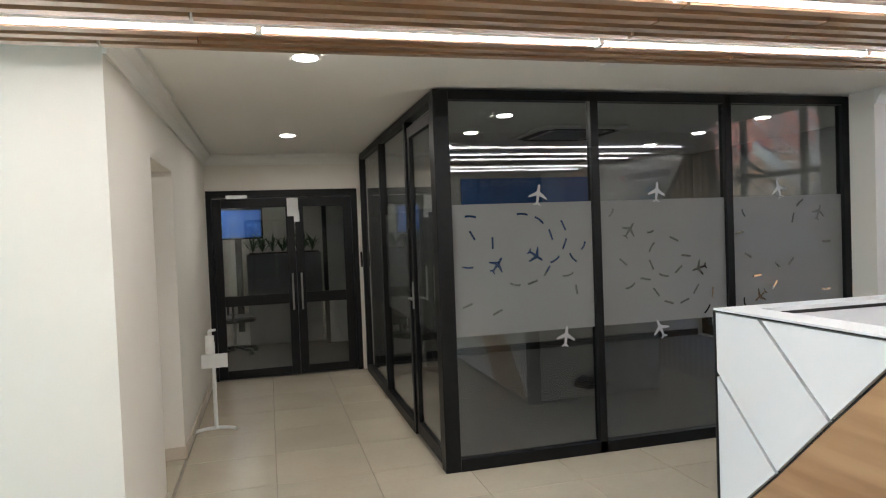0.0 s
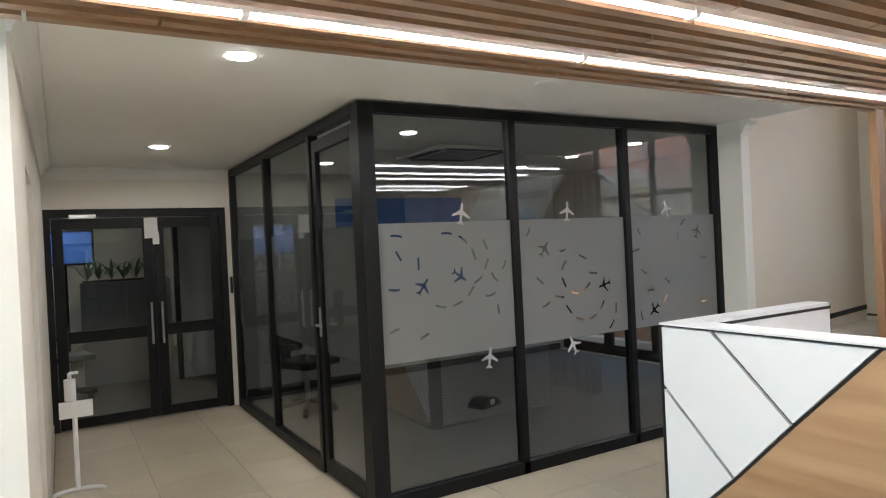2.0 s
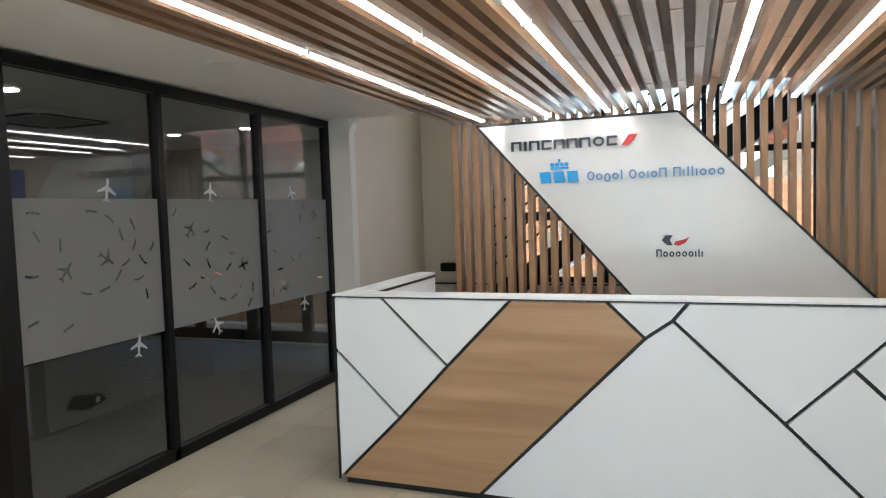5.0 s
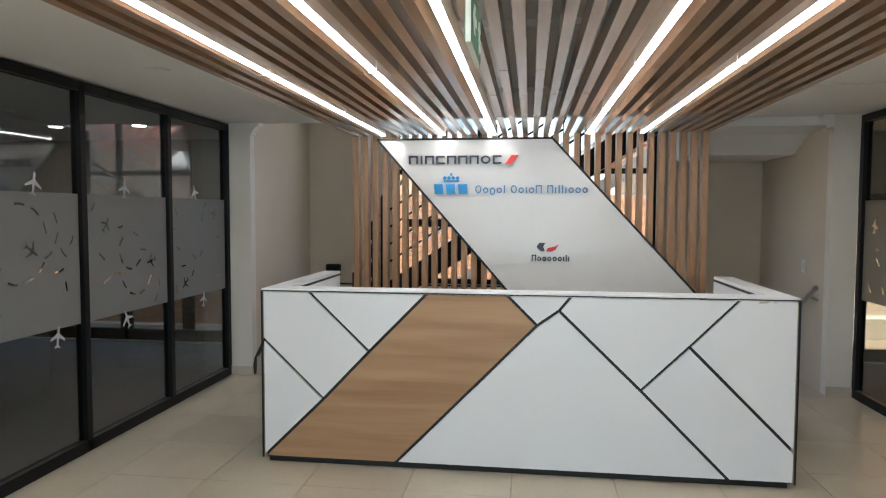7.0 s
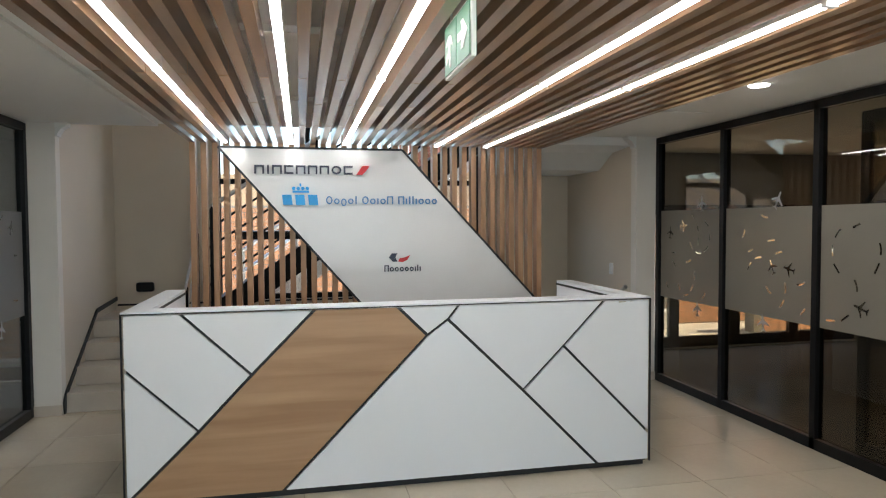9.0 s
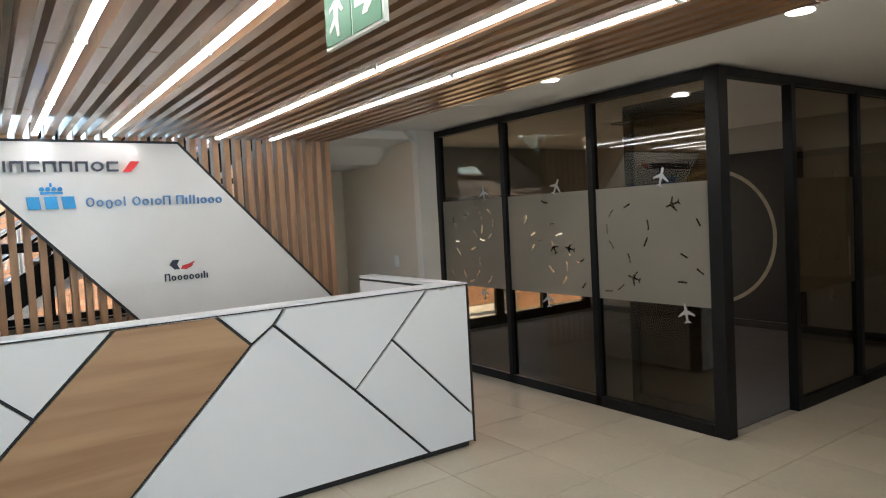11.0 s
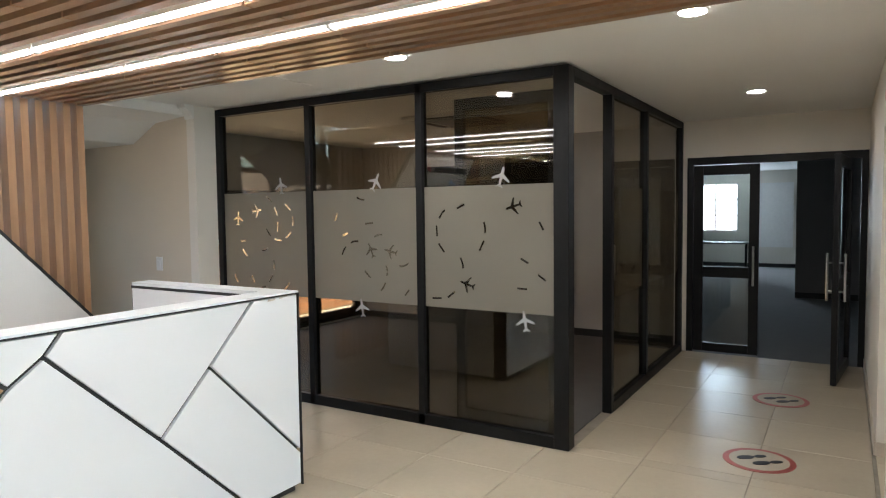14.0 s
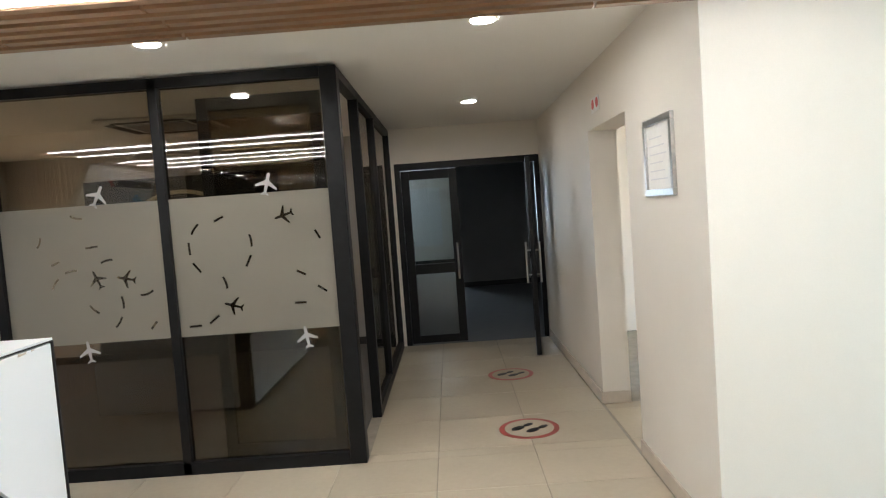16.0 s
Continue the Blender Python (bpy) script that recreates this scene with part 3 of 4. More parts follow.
door_frame("door_frame_1", 7.56, "black aluminium door frame")
leaf("door_1", "closed black framed glass office door", 0, 0.85, pose(-0.445, 7.56, 0))
leaf("door_2", "closed narrow black framed glass office door", 0, 0.62, pose(0.41, 7.56, 0), handle_at=0)
door_frame("door_frame_2", -4.96, "black aluminium door frame")
leaf("door_3", "closed black framed glass office door", 0, 0.62, pose(0.41, -4.96, 0), handle_at=0)
leaf("door_4", "open black framed glass door folded towards the wall", 0, 0.92, pose(-0.36, -4.90, 0, 0, 0, 84))

# ---- slatted oak ceiling and screen ----
PITCH = (SL1 - SL0 - 0.045) / 34
TUBES_AT = (6, 11, 20, 25, 31)
slats = thing("slatted_ceiling", "oak slatted ceiling raft with led strips between", "slatted ceiling", "", "structure")
rng = random.Random(5)
for i in range(35):
    y = SL0 + 0.0225 + i * PITCH
    if i in TUBES_AT:
        continue
    cuts = [-1.3, -0.1 - 0.7 * (i % 3) * 0.5, 1.5 + 0.66 * (i % 2), 3.0, X_SLAT + 0.03]
    for a, b in zip(cuts, cuts[1:]):
        part_box("slat", (a + 0.006, b - 0.006, y - 0.0225, y + 0.0225, 2.245, 2.335), OAK_SLAT, slats)
for x in (-1.1, -0.3, 1.1, 2.6):
    part_box("cross_batten", (x - 0.02, x + 0.02, SL0, SL1, 2.337, 2.365), CEIL, slats)
for i in TUBES_AT:
    y = SL0 + 0.0225 + i * PITCH
    strip = thing("led_strip_light", "long white led strip light in the slatted ceiling", "strip light", "led strips")
    cuts = [-1.21, 0.11, 1.42, 2.74, X_SLAT - 0.03]
    for a, b in zip(cuts, cuts[1:]):
        part_box("diffuser", (a + 0.012, b - 0.012, y - 0.016, y + 0.016, 2.238, 2.247), TUBE, strip, "glowing white diffuser")
        part_box("housing", (a + 0.002, b - 0.002, y - 0.016, y + 0.016, 2.2475, 2.335), WHITE, strip)
        part_box("bracket", (b - 0.011, b + 0.011, y - 0.022, y + 0.022, 2.232, 2.30), WHITE, strip)

screen = thing("slatted_screen", "oak slatted screen behind the reception desk", "slatted screen", "", "structure")
for i in range(35):
    y = SL0 + 0.0225 + i * PITCH
    part_box("slat", (X_SLAT + 0.035, X_SLAT + 0.13, y - 0.0225, y + 0.0225, 0, 2.335), OAK_POST, screen)

# sign panel
PZ0, PZ1 = 0.80, 2.205
PSL = (2.58 - 1.448) / (2.21 - 0.917)


def left_edge(z):
    return 2.58 - PSL * (2.21 - z)


def right_edge(z):
    return 1.052 - (1.052 + 0.128) / (2.20 - 0.916) * (2.20 - z)


panel = thing("sign_panel", "white slanted sign panel edged in black", "sign panel")
bm = bmesh.new()
prism(bm, [(left_edge(PZ0), PZ0), (left_edge(PZ1), PZ1), (right_edge(PZ1), PZ1), (right_edge(PZ0), PZ0)], 0, X_SLAT - 0.015, X_SLAT + 0.025)
part("face", bm, SIGN, panel)
for e0, e1 in (((left_edge(PZ0), PZ0), (left_edge(PZ1), PZ1)), ((left_edge(PZ1), PZ1), (right_edge(PZ1), PZ1)), ((right_edge(PZ1), PZ1), (right_edge(PZ0), PZ0))):
    bm = bmesh.new()
    d = Vector((e1[0] - e0[0], e1[1] - e0[1])).normalized()
    n = Vector((-d.y, d.x)) * 0.009
    prism(bm, [(e0[0] - n.x, e0[1] - n.y), (e1[0] - n.x, e1[1] - n.y), (e1[0] + n.x, e1[1] + n.y), (e0[0] + n.x, e0[1] + n.y)], 0, X_SLAT - 0.02, X_SLAT + 0.03)
    part("edging", bm, TRIM, panel, "black edge trim")

# lettering as plain raised shapes
XS = X_SLAT - 0.015


def bars(name, label, y0, y1, z0, z1, forms, material, depth=0.02, stroke=0.2):
    """A row of plain raised shapes: i a post, I a post of half height, o a ring of half height, O a full ring, = a bracket, H an arch, # a block."""
    wide = {"i": 0.32, "I": 0.32, "o": 0.9, "O": 1.05, "=": 0.95, "H": 1.0, "#": 1.0, "p": 0.9}
    sign = thing(name, label, "sign lettering")
    gap = 0.24
    k = (y0 - y1) / (sum(wide[f] for f in forms) + gap * (len(forms) - 1))
    y, h, st = y0, z1 - z0, (z1 - z0) * stroke
    x0, x1 = XS - depth - 0.008, XS + 0.001
    for f in forms:
        bm = bmesh.new()
        a, b = y - wide[f] * k, y
        top = z1 if f in "iO=H#" else z0 + h * 0.72
        low = z0 - h * 0.25 if f == "p" else z0
        if f in "iI":
            box(bm, x0, x1, (a + b - st) / 2, (a + b + st) / 2, z0, top)
        elif f == "#":
            prism(bm, [(a, z0), (b - st * 0.3, z0), (b, top), (a + st * 0.3, top)], 0, x0, x1)
        elif f == "=":
            box(bm, x0, x1, a, b, top - st, top)
            box(bm, x0, x1, a, b, z0, z0 + st)
            box(bm, x0, x1, b - st, b, z0 + st, top - st)
        elif f == "H":
            box(bm, x0, x1, b - st, b, z0, top)
            box(bm, x0, x1, a, a + st, z0, top)
            box(bm, x0, x1, a + st, b - st, top - st, top)
        else:
            c, n = ((a + b) / 2, (low + top) / 2), 12
            ring = [(math.cos(q), math.sin(q)) for q in (2 * math.pi * j / n for j in range(n))]
            out = [(c[0] + u * (b - a) / 2, c[1] + v * (top - low) / 2) for u, v in ring]
            inn = [(c[0] + u * ((b - a) / 2 - st), c[1] + v * ((top - low) / 2 - st)) for u, v in ring]
            for j in range(n):
                prism(bm, [out[j], out[(j + 1) % n], inn[(j + 1) % n], inn[j]], 0, x0, x1)
        part("letter", bm, material, sign)
        y -= (wide[f] + gap) * k
    return sign


bars("dark_wordmark", "dark navy raised wordmark shapes on white panel", 2.29, 1.485, 1.988, 2.06, "HiH=HHHO=", NAVY)
fl = thing("red_emblem", "slanted red raised emblem on white panel", "emblem")
bm = bmesh.new()
prism(bm, [(1.455, 1.985), (1.40, 2.062), (1.34, 2.062), (1.37, 2.02), (1.405, 1.985)], 0, XS - 0.02, XS + 0.001)
part("stripe", bm, RED, fl)
bars("blue_wordmark", "bright blue raised wordmark shapes on white panel", 2.07, 1.775, 1.73, 1.815, "###", SKYBLUE, 0.02, 0.34)
crown = thing("blue_crown_emblem", "bright blue crown of dots on white panel", "emblem")
part_box("band", (XS - 0.02, XS + 0.001, 1.85, 1.985, 1.833, 1.85), SKYBLUE, crown)
for k in range(4):
    bm = bmesh.new()
    rod(bm, (XS - 0.02, 1.975 - k * 0.037, 1.868), (XS + 0.001, 1.975 - k * 0.037, 1.868), 0.015, 14)
    part("dot", bm, SKYBLUE, crown)
part_box("cross", (XS - 0.02, XS + 0.001, 1.913, 1.927, 1.884, 1.91), SKYBLUE, crown)
bars("pale_wordmark", "thin mid-blue raised wordmark shapes on white panel", 1.71, 1.45, 1.737, 1.805, "Oopoi", PALEBLUE, 0.012, 0.14)
bars("pale_wordmark", "thin mid-blue raised wordmark shapes on white panel", 1.405, 1.14, 1.737, 1.805, "OoIoH", PALEBLUE, 0.012, 0.14)
bars("pale_wordmark", "thin mid-blue raised wordmark shapes on white panel", 1.095, 0.755, 1.737, 1.805, "HIiiIooo", PALEBLUE, 0.012, 0.14)
bars("small_wordmark", "small navy wordmark shapes on white panel", 1.22, 0.90, 1.155, 1.21, "HoooooIiI", NAVY, 0.004, 0.16)
em = thing("small_emblem", "small blue and red wave emblem on white panel", "emblem")
bm = bmesh.new()
prism(bm, [(1.18, 1.277), (1.155, 1.312), (1.105, 1.312), (1.125, 1.277), (1.105, 1.24), (1.145, 1.24)], 0, XS - 0.006, XS + 0.001)
part("blue_shape", bm, NAVY, em)
bm = bmesh.new()
prism(bm, [(1.10, 1.24), (1.085, 1.268), (1.035, 1.278), (0.99, 1.298), (1.02, 1.253), (1.06, 1.236)], 0, XS - 0.006, XS + 0.001)
part("red_shape", bm, RED, em)

# ---- reception desk ----
DX, DY0, DY1, DZ, DB = 2.19, -0.266, 2.885, 1.09, 3.46
desk = thing("reception_desk", "white laminate reception desk with oak band and black lines", "reception desk")
part_box("plinth", (DX + 0.03, DX + 0.5, DY0 + 0.03, DY1 - 0.03, 0, 0.03), TRIM, desk)
part_box("core", (DX + 0.02, DX + 0.13, DY0 + 0.02, DY1 - 0.02, 0.03, DZ - 0.03), TRIM, desk)
K = [(2.587, DZ - .006), (2.204, 0.719), (2.493, 0.415), (2.880, 0.785), (1.845, DZ - .006), (2.880, 0.035), (1.372, DZ - .006), (1.191, 0.905), (2.042, 0.035), (0.992, DZ - .006), (1.064, 0.995), (0.592, 0.539), (0.050, DZ - .006), (0.325, 0.803), (-0.261, 0.214), (0.091, 0.035)]
TL, TR, BR, BL = (2.88, DZ - .006), (-0.261, DZ - .006), (-0.261, 0.035), (2.88, 0.035)
FACES = [([TL, K[0], K[1], K[2], K[3]], 0), ([K[3], K[2], BL], 0), ([K[0], K[4], K[1]], 0),
         ([K[4], K[6], K[7], K[8], BL, K[2], K[1]], 1), ([K[6], K[9], K[10], K[7]], 0),
         ([K[7], K[10], K[11], K[15], K[8]], 0), ([K[9], K[12], K[13], K[11], K[10]], 0),
         ([K[12], TR, K[14], K[13]], 0), ([K[13], K[14], BR, K[15], K[11]], 0)]


def inset(poly, d):
    c = [Vector(p) for p in poly]
    area = sum(a.x * b.y - b.x * a.y for a, b in zip(c, c[1:] + c[:1]))
    if area < 0:
        c.reverse()
    out = []
    for i in range(len(c)):
        p, q, r = c[i - 1], c[i], c[(i + 1) % len(c)]
        e, f = (q - p).normalized(), (r - q).normalized()
        n1, n2 = Vector((-e.y, e.x)), Vector((-f.y, f.x))
        k = n1 + n2
        out.append(tuple(q + k * (d / max(0.25, 1 + n1.dot(n2)))))
    return out


for poly, oak in FACES:
    bm = bmesh.new()
    prism(bm, inset(poly, 0.009), 0, DX, DX + 0.02)
    part("front_panel", bm, OAK_DESK if oak else LAMINATE, desk, "oak grain laminate" if oak else "")
for ya, yb, za, zb in ((-0.10, -0.045, 1.062, 1.074), (-0.15, -0.125, 1.066, 1.074)):
    bm = bmesh.new()
    prism(bm, [(yb, za), (yb - 0.004, zb), ((ya + yb) / 2, zb - 0.003), (ya, zb), (ya + 0.008, za + 0.003)], 0, DX - 0.0012, DX + 0.002)
    part("chip", bm, SKIRT, desk, "chipped laminate showing brown board")
part_box("counter_top", (DX - 0.002, DX + 0.16, DY0, DY1, DZ - 0.004, DZ + 0.006), LAMINATE, desk)
part_box("top_edging", (DX - 0.004, DX + 0.02, DY0 - .002, DY1 + .002, DZ - 0.010, DZ - 0.0035), TRIM, desk)
for sgn, y in ((1, DY1), (-1, DY0)):
    a, b = (y - 0.13, y) if sgn > 0 else (y, y + 0.13)
    part_box("side_panel", (DX + 0.13, DB, a, b, 0.03, DZ - 0.012), LAMINATE, desk)
    part_box("side_top", (DX + 0.16, DB, a, b, DZ - 0.012, DZ + 0.006), LAMINATE, desk)
    inner = a - .004 if sgn > 0 else b
    part_box("side_edging", (DX + 0.16, DB + .004, inner, inner + .004, DZ - 0.03, DZ - 0.014), TRIM, desk)
    part_box("end_edging", (DB, DB + .004, a, b, 0.03, DZ), TRIM, desk)
    part_box("corner_edging", (DX - .003, DX + .012, y - .003 if sgn > 0 else y - .004, y + .004 if sgn > 0 else y + .003, 0.03, DZ - 0.01), TRIM, desk)
part_box("work_surface", (DX + 0.13, DX + 0.75, DY0 + 0.13, DY1 - 0.13, 0.72, 0.75), LAMINATE, desk)

# ---- lamps in the ceiling ----


def downlight(x, y, lit=True, share=1.0):
    d = thing("downlight", "round recessed white ceiling downlight" + (", lit" if lit else ", unlit"), "downlight", "downlights")
    d.location = (x, y, ZC)
    bm = bmesh.new()
    bmesh.ops.create_cone(bm, cap_ends=True, segments=32, radius1=0.066, radius2=0.075, depth=0.005, matrix=Matrix.Translation((0, 0, -0.0025)))
    part("rim", bm, WHITE, d)
    bm = bmesh.new()
    bmesh.ops.create_cone(bm, cap_ends=True, segments=32, radius1=0.060, radius2=0.060, depth=0.004, matrix=Matrix.Translation((0, 0, -0.0072)))
    part("diffuser", bm, LED if lit else WHITE, d)
    if lit:
        lamp = new("downlight_lamp", bpy.data.lights.new("downlight_lamp", "AREA"))
        lamp.data.shape, lamp.data.size, lamp.data.energy, lamp.data.color = "DISK", 0.12, DOWN_POWER * share, (1, 0.96, 0.9)
        lamp.location = (x, y, ZC - 0.022)


for x, y, lit in ((0.33, 3.48, True), (0.32, 6.09, True), (0.285, -3.33, True), (0.29, -0.86, True), (1.92, -0.83, True), (2.0, 3.43, False)):
    downlight(x, y, lit, 0.45 if y < -3 else 1.0)
for x in (1.95, 4.36):
    for y in (5.03, 5.92, 6.81):
        downlight(x, y, True, 0.4)
for y in (2.37, 1.93, 1.44):
    sp = new("sign_spot_lamp", bpy.data.lights.new("sign_spot_lamp", "SPOT"))
    sp.data.energy, sp.data.spot_size, sp.data.spot_blend, sp.data.color, sp.data.shadow_soft_size = 2.2, radians(70), 0.5, (1, 0.97, 0.92), 0.02
    sp.matrix_world = look((X_SLAT - 0.09, y, 2.34), (X_SLAT, y, 1.7))

# ---- exit sign ----
ex = thing("exit_sign", "hanging green and white running figure exit sign", "exit sign")
part_box("plate", (0.22, 0.57, 1.415, 1.43, 2.06, 2.235), EXITWHITE, ex)
for y0, y1 in ((1.4305, 1.4335), (1.4115, 1.4145)):
    for a, b in ((0.228, 0.39), (0.40, 0.562)):
        part_box("green_field", (a, b, y0, y1, 2.068, 2.227), GREEN, ex)
    ya, yb = (y0 + 0.002, y1 + 0.002) if y0 > 1.42 else (y0 - 0.002, y1 - 0.002)
    bm = bmesh.new()
    prism(bm, [(0.37, 2.135), (0.37, 2.16), (0.31, 2.16), (0.33, 2.19), (0.30, 2.19), (0.25, 2.148), (0.30, 2.105), (0.33, 2.105), (0.31, 2.135)], 1, ya, yb)
    part("arrow", bm, EXITWHITE, ex)
    bm = bmesh.new()
    prism(bm, [(0.47, 2.085), (0.485, 2.085), (0.495, 2.125), (0.53, 2.10), (0.535, 2.112), (0.50, 2.145), (0.50, 2.175), (0.53, 2.16), (0.53, 2.172), (0.495, 2.19), (0.465, 2.185), (0.44, 2.155), (0.452, 2.15), (0.472, 2.17), (0.475, 2.135)], 1, ya, yb)
    part("figure", bm, EXITWHITE, ex)
for x in (0.28, 0.51):
    bm = bmesh.new()
    rod(bm, (x, 1.4225, 2.236), (x, 1.4225, 2.337), 0.004)
    part("hanger", bm, STEEL, ex)

# ---- stairs ----
stairs = thing("entry_steps", "beige tiled steps up to the stair landing", "stairs", "", "structure")
for k in range(4):
    part_box("step", (4.36 + 0.27 * k, 5.3, 2.95, 3.87, 0.165 * k, 0.165 * (k + 1) - 0.002), SKIRT, stairs, "", 0.006)
part_box("landing", (5.3, 6.0, 2.95, 3.87, 0, 0.66), SKIRT, stairs)
part_box("cheek", (4.36, 5.3, 2.89, 2.948, 0, 0.25), BEIGE, stairs)
bm = bmesh.new()
pts = [(4.30, 0.10), (4.32, 0.0), (4.345, 0.0), (4.37, 0.13), (5.28, 0.72), (5.99, 0.76), (5.99, 0.80), (5.27, 0.76), (4.35, 0.17)]
prism(bm, pts, 1, 3.855, 3.869)
part("stair_trim", bm, TRIM, stairs, "black stair skirting line")
part_box("stair_trim", (5.985, 5.999, -0.2, 3.855, 0.70, 0.72), TRIM, stairs, "black skirting line")

flight = thing("upper_flight", "grey stair flight with black stringer rising behind the screen", "stairs", "", "structure")
N = 15
for k in range(N):
    y = 2.75 - 0.25 * k
    z = 0.66 + 0.165 * (k + 1)
    part_box("tread", (5.06, 5.96, y - 0.27, y, z - 0.02, z), DARKGREY, flight)
bm = bmesh.new()
prism(bm, [(2.80, 0.52), (2.80, 0.78), (2.80 - 0.25 * N, 0.78 + 0.165 * N), (2.80 - 0.25 * N, 0.50 + 0.165 * N)], 0, 5.02, 5.055)
part("stringer", bm, BLACK, flight, "black steel stringer")
for k in range(0, N + 1, 4):
    bm = bmesh.new()
    y, z = 2.76 - 0.25 * k, 0.80 + 0.165 * k
    rod(bm, (5.04, y, z - 0.08), (5.04, y, z + 0.95), 0.02)
    part("baluster", bm, BLACK, flight)
for h in (0.18, 0.36, 0.54, 0.72, 0.92):
    bm = bmesh.new()
    rod(bm, (5.04, 2.80, 0.80 + h), (5.04, 2.80 - 0.25 * N, 0.80 + 0.165 * N + h), 0.02 if h > 0.9 else 0.011)
    part("rail", bm, STEEL if h > 0.9 else BLACK, flight)
lower = thing("landing_balustrade", "black and steel balustrade beside the landing steps", "balustrade")
for h in (0.25, 0.45, 0.65, 0.88):
    bm = bmesh.new()
    rod(bm, (4.45, 2.92, 0.12 + h), (5.2, 2.92, 0.62 + h), 0.013)
    part("rail", bm, STEEL, lower)
for x, z in ((4.5, 0.25), (5.2, 0.25)):
    bm = bmesh.new()
    rod(bm, (x, 2.92, z - 0.004), (x, 2.92, 1.02 + (x - 4.5) * 0.66), 0.018)
    part("post", bm, BLACK, lower)

bm = bmesh.new()
prism(bm, [(-0.95, 3.05), (0.75, 1.93), (0.75, 1.85), (-0.95, 2.97)], 0, 5.056, 5.96)
part("soffit", bm, GREYPANEL, flight, "grey sloped underside")
wallbox = thing("wall_fixture", "black rounded wall fixture above the stair trim", "wall fixture")
part_box("body", (5.93, 5.998, 3.48, 3.66, 0.85, 0.95), BLACK, wallbox, "", 0.02)
rail = thing("wall_handrail", "steel handrail end on wall bracket", "handrail")
bm = bmesh.new()
rod(bm, (4.35, -1.22, 0.93), (5.9, -1.22, 0.05), 0.022, 14)
part("rail", bm, STEEL, rail)
bm = bmesh.new()
rod(bm, (4.5, -1.22, 0.84), (4.5, -1.302, 0.80), 0.009)
part("bracket", bm, STEEL, rail)
sw = thing("light_switch", "white light switch plate on wall", "switch")
part_box("plate", (4.77, 4.85, -1.3, -1.29, 1.02, 1.14), WHITE, sw, "", 0.003)
part_box("rocker", (4.79, 4.83, -1.29, -1.284, 1.05, 1.11), WHITE, sw)

# ---- things in the passages ----
pic = thing("picture_frame", "silver framed notice on white wall", "picture frame")
for d in ((-0.99, -0.57, 1.49, 1.525), (-0.99, -0.57, 1.835, 1.87), (-0.99, -0.96, 1.525, 1.835), (-0.60, -0.57, 1.525, 1.835)):
    part_box("frame_side", (XW, XW + 0.02, *d), STEEL, pic, "", 0.004)
part_box("sheet", (XW, XW + 0.008, -0.96, -0.60, 1.525, 1.835), PAPER, pic)
for k in range(6):
    part_box("print_bar", (XW + 0.008, XW + 0.0095, -0.92, -0.67 - 0.03 * (k % 3), 1.57 + 0.04 * k, 1.576 + 0.04 * k), PRINT, pic)
for y in (-2.14, -2.02):
    sg = thing("wall_notice", "small red and white wall notice above the doorway", "notice")
    part_box("plate", (XW, XW + 0.004, y - 0.05, y + 0.05, 2.08, 2.18), PAPER, sg)
    bm = bmesh.new()
    rod(bm, (XW + 0.004, y, 2.135), (XW + 0.006, y, 2.135), 0.033, 20)
    part("red_disc", bm, RED, sg)

for (cx, cy) in ((0.09, -1.93), (0.08, -3.37)):
    st = thing("floor_sticker", "round red edged floor sticker with black footprints", "floor sticker", "floor stickers")
    st.location, st.rotation_euler = (cx, cy, 0.0005), (0, 0, radians(-52))
    bm = bmesh.new()
    bmesh.ops.create_cone(bm, cap_ends=True, segments=48, radius1=0.2, radius2=0.2, depth=0.002, matrix=Matrix.Translation((0, 0, 0.001)))
    part("red_ring", bm, FLOORRED, st)
    bm = bmesh.new()
    bmesh.ops.create_cone(bm, cap_ends=True, segments=48, radius1=0.165, radius2=0.165, depth=0.002, matrix=Matrix.Translation((0, 0, 0.0025)))
    part("pale_disc", bm, TILE, st)
    for sx in (-1, 1):
        bm = bmesh.new()
        for dy, r in ((0.035, 0.036), (-0.06, 0.026)):
            bmesh.ops.create_cone(bm, cap_ends=True, segments=20, radius1=r, radius2=r, depth=0.002, matrix=Matrix.Translation((sx * 0.05, dy + sx * 0.02, 0.0045)) @ Matrix.Diagonal((0.8, 1.5, 1, 1)))
        part("footprint", bm, BLACK, st)

sd = thing("sanitiser_stand", "white pedal hand sanitiser stand on tiled floor", "sanitiser stand")
sd.location = (-0.35, 5.68, 0)
bm = bmesh.new()
rod(bm, (0, 0, 0.02), (0, 0, 0.70), 0.016)
part("pole", bm, WHITE, sd)
bm = bmesh.new()
for k in range(8):
    a0, a1 = radians(20 + 20 * k), radians(40 + 20 * k)
    rod(bm, (0.17 * math.cos(a0), 0.13 * math.sin(a0) - 0.13, 0.014), (0.17 * math.cos(a1), 0.13 * math.sin(a1) - 0.13, 0.014), 0.014, 8)
part("foot", bm, WHITE, sd)
part_box("sign_plate", (-0.09, 0.11, -0.03, -0.018, 0.50, 0.61), PAPER, sd)
bm = bmesh.new()
rod(bm, (-0.02, -0.03, 0.62), (-0.02, -0.03, 0.76), 0.035, 16)
rod(bm, (-0.02, -0.03, 0.76), (-0.02, -0.03, 0.80), 0.012, 12)
rod(bm, (-0.02, -0.03, 0.80), (0.03, -0.05, 0.805), 0.01, 10)
part("bottle", bm, WHITE, sd, "white pump bottle")

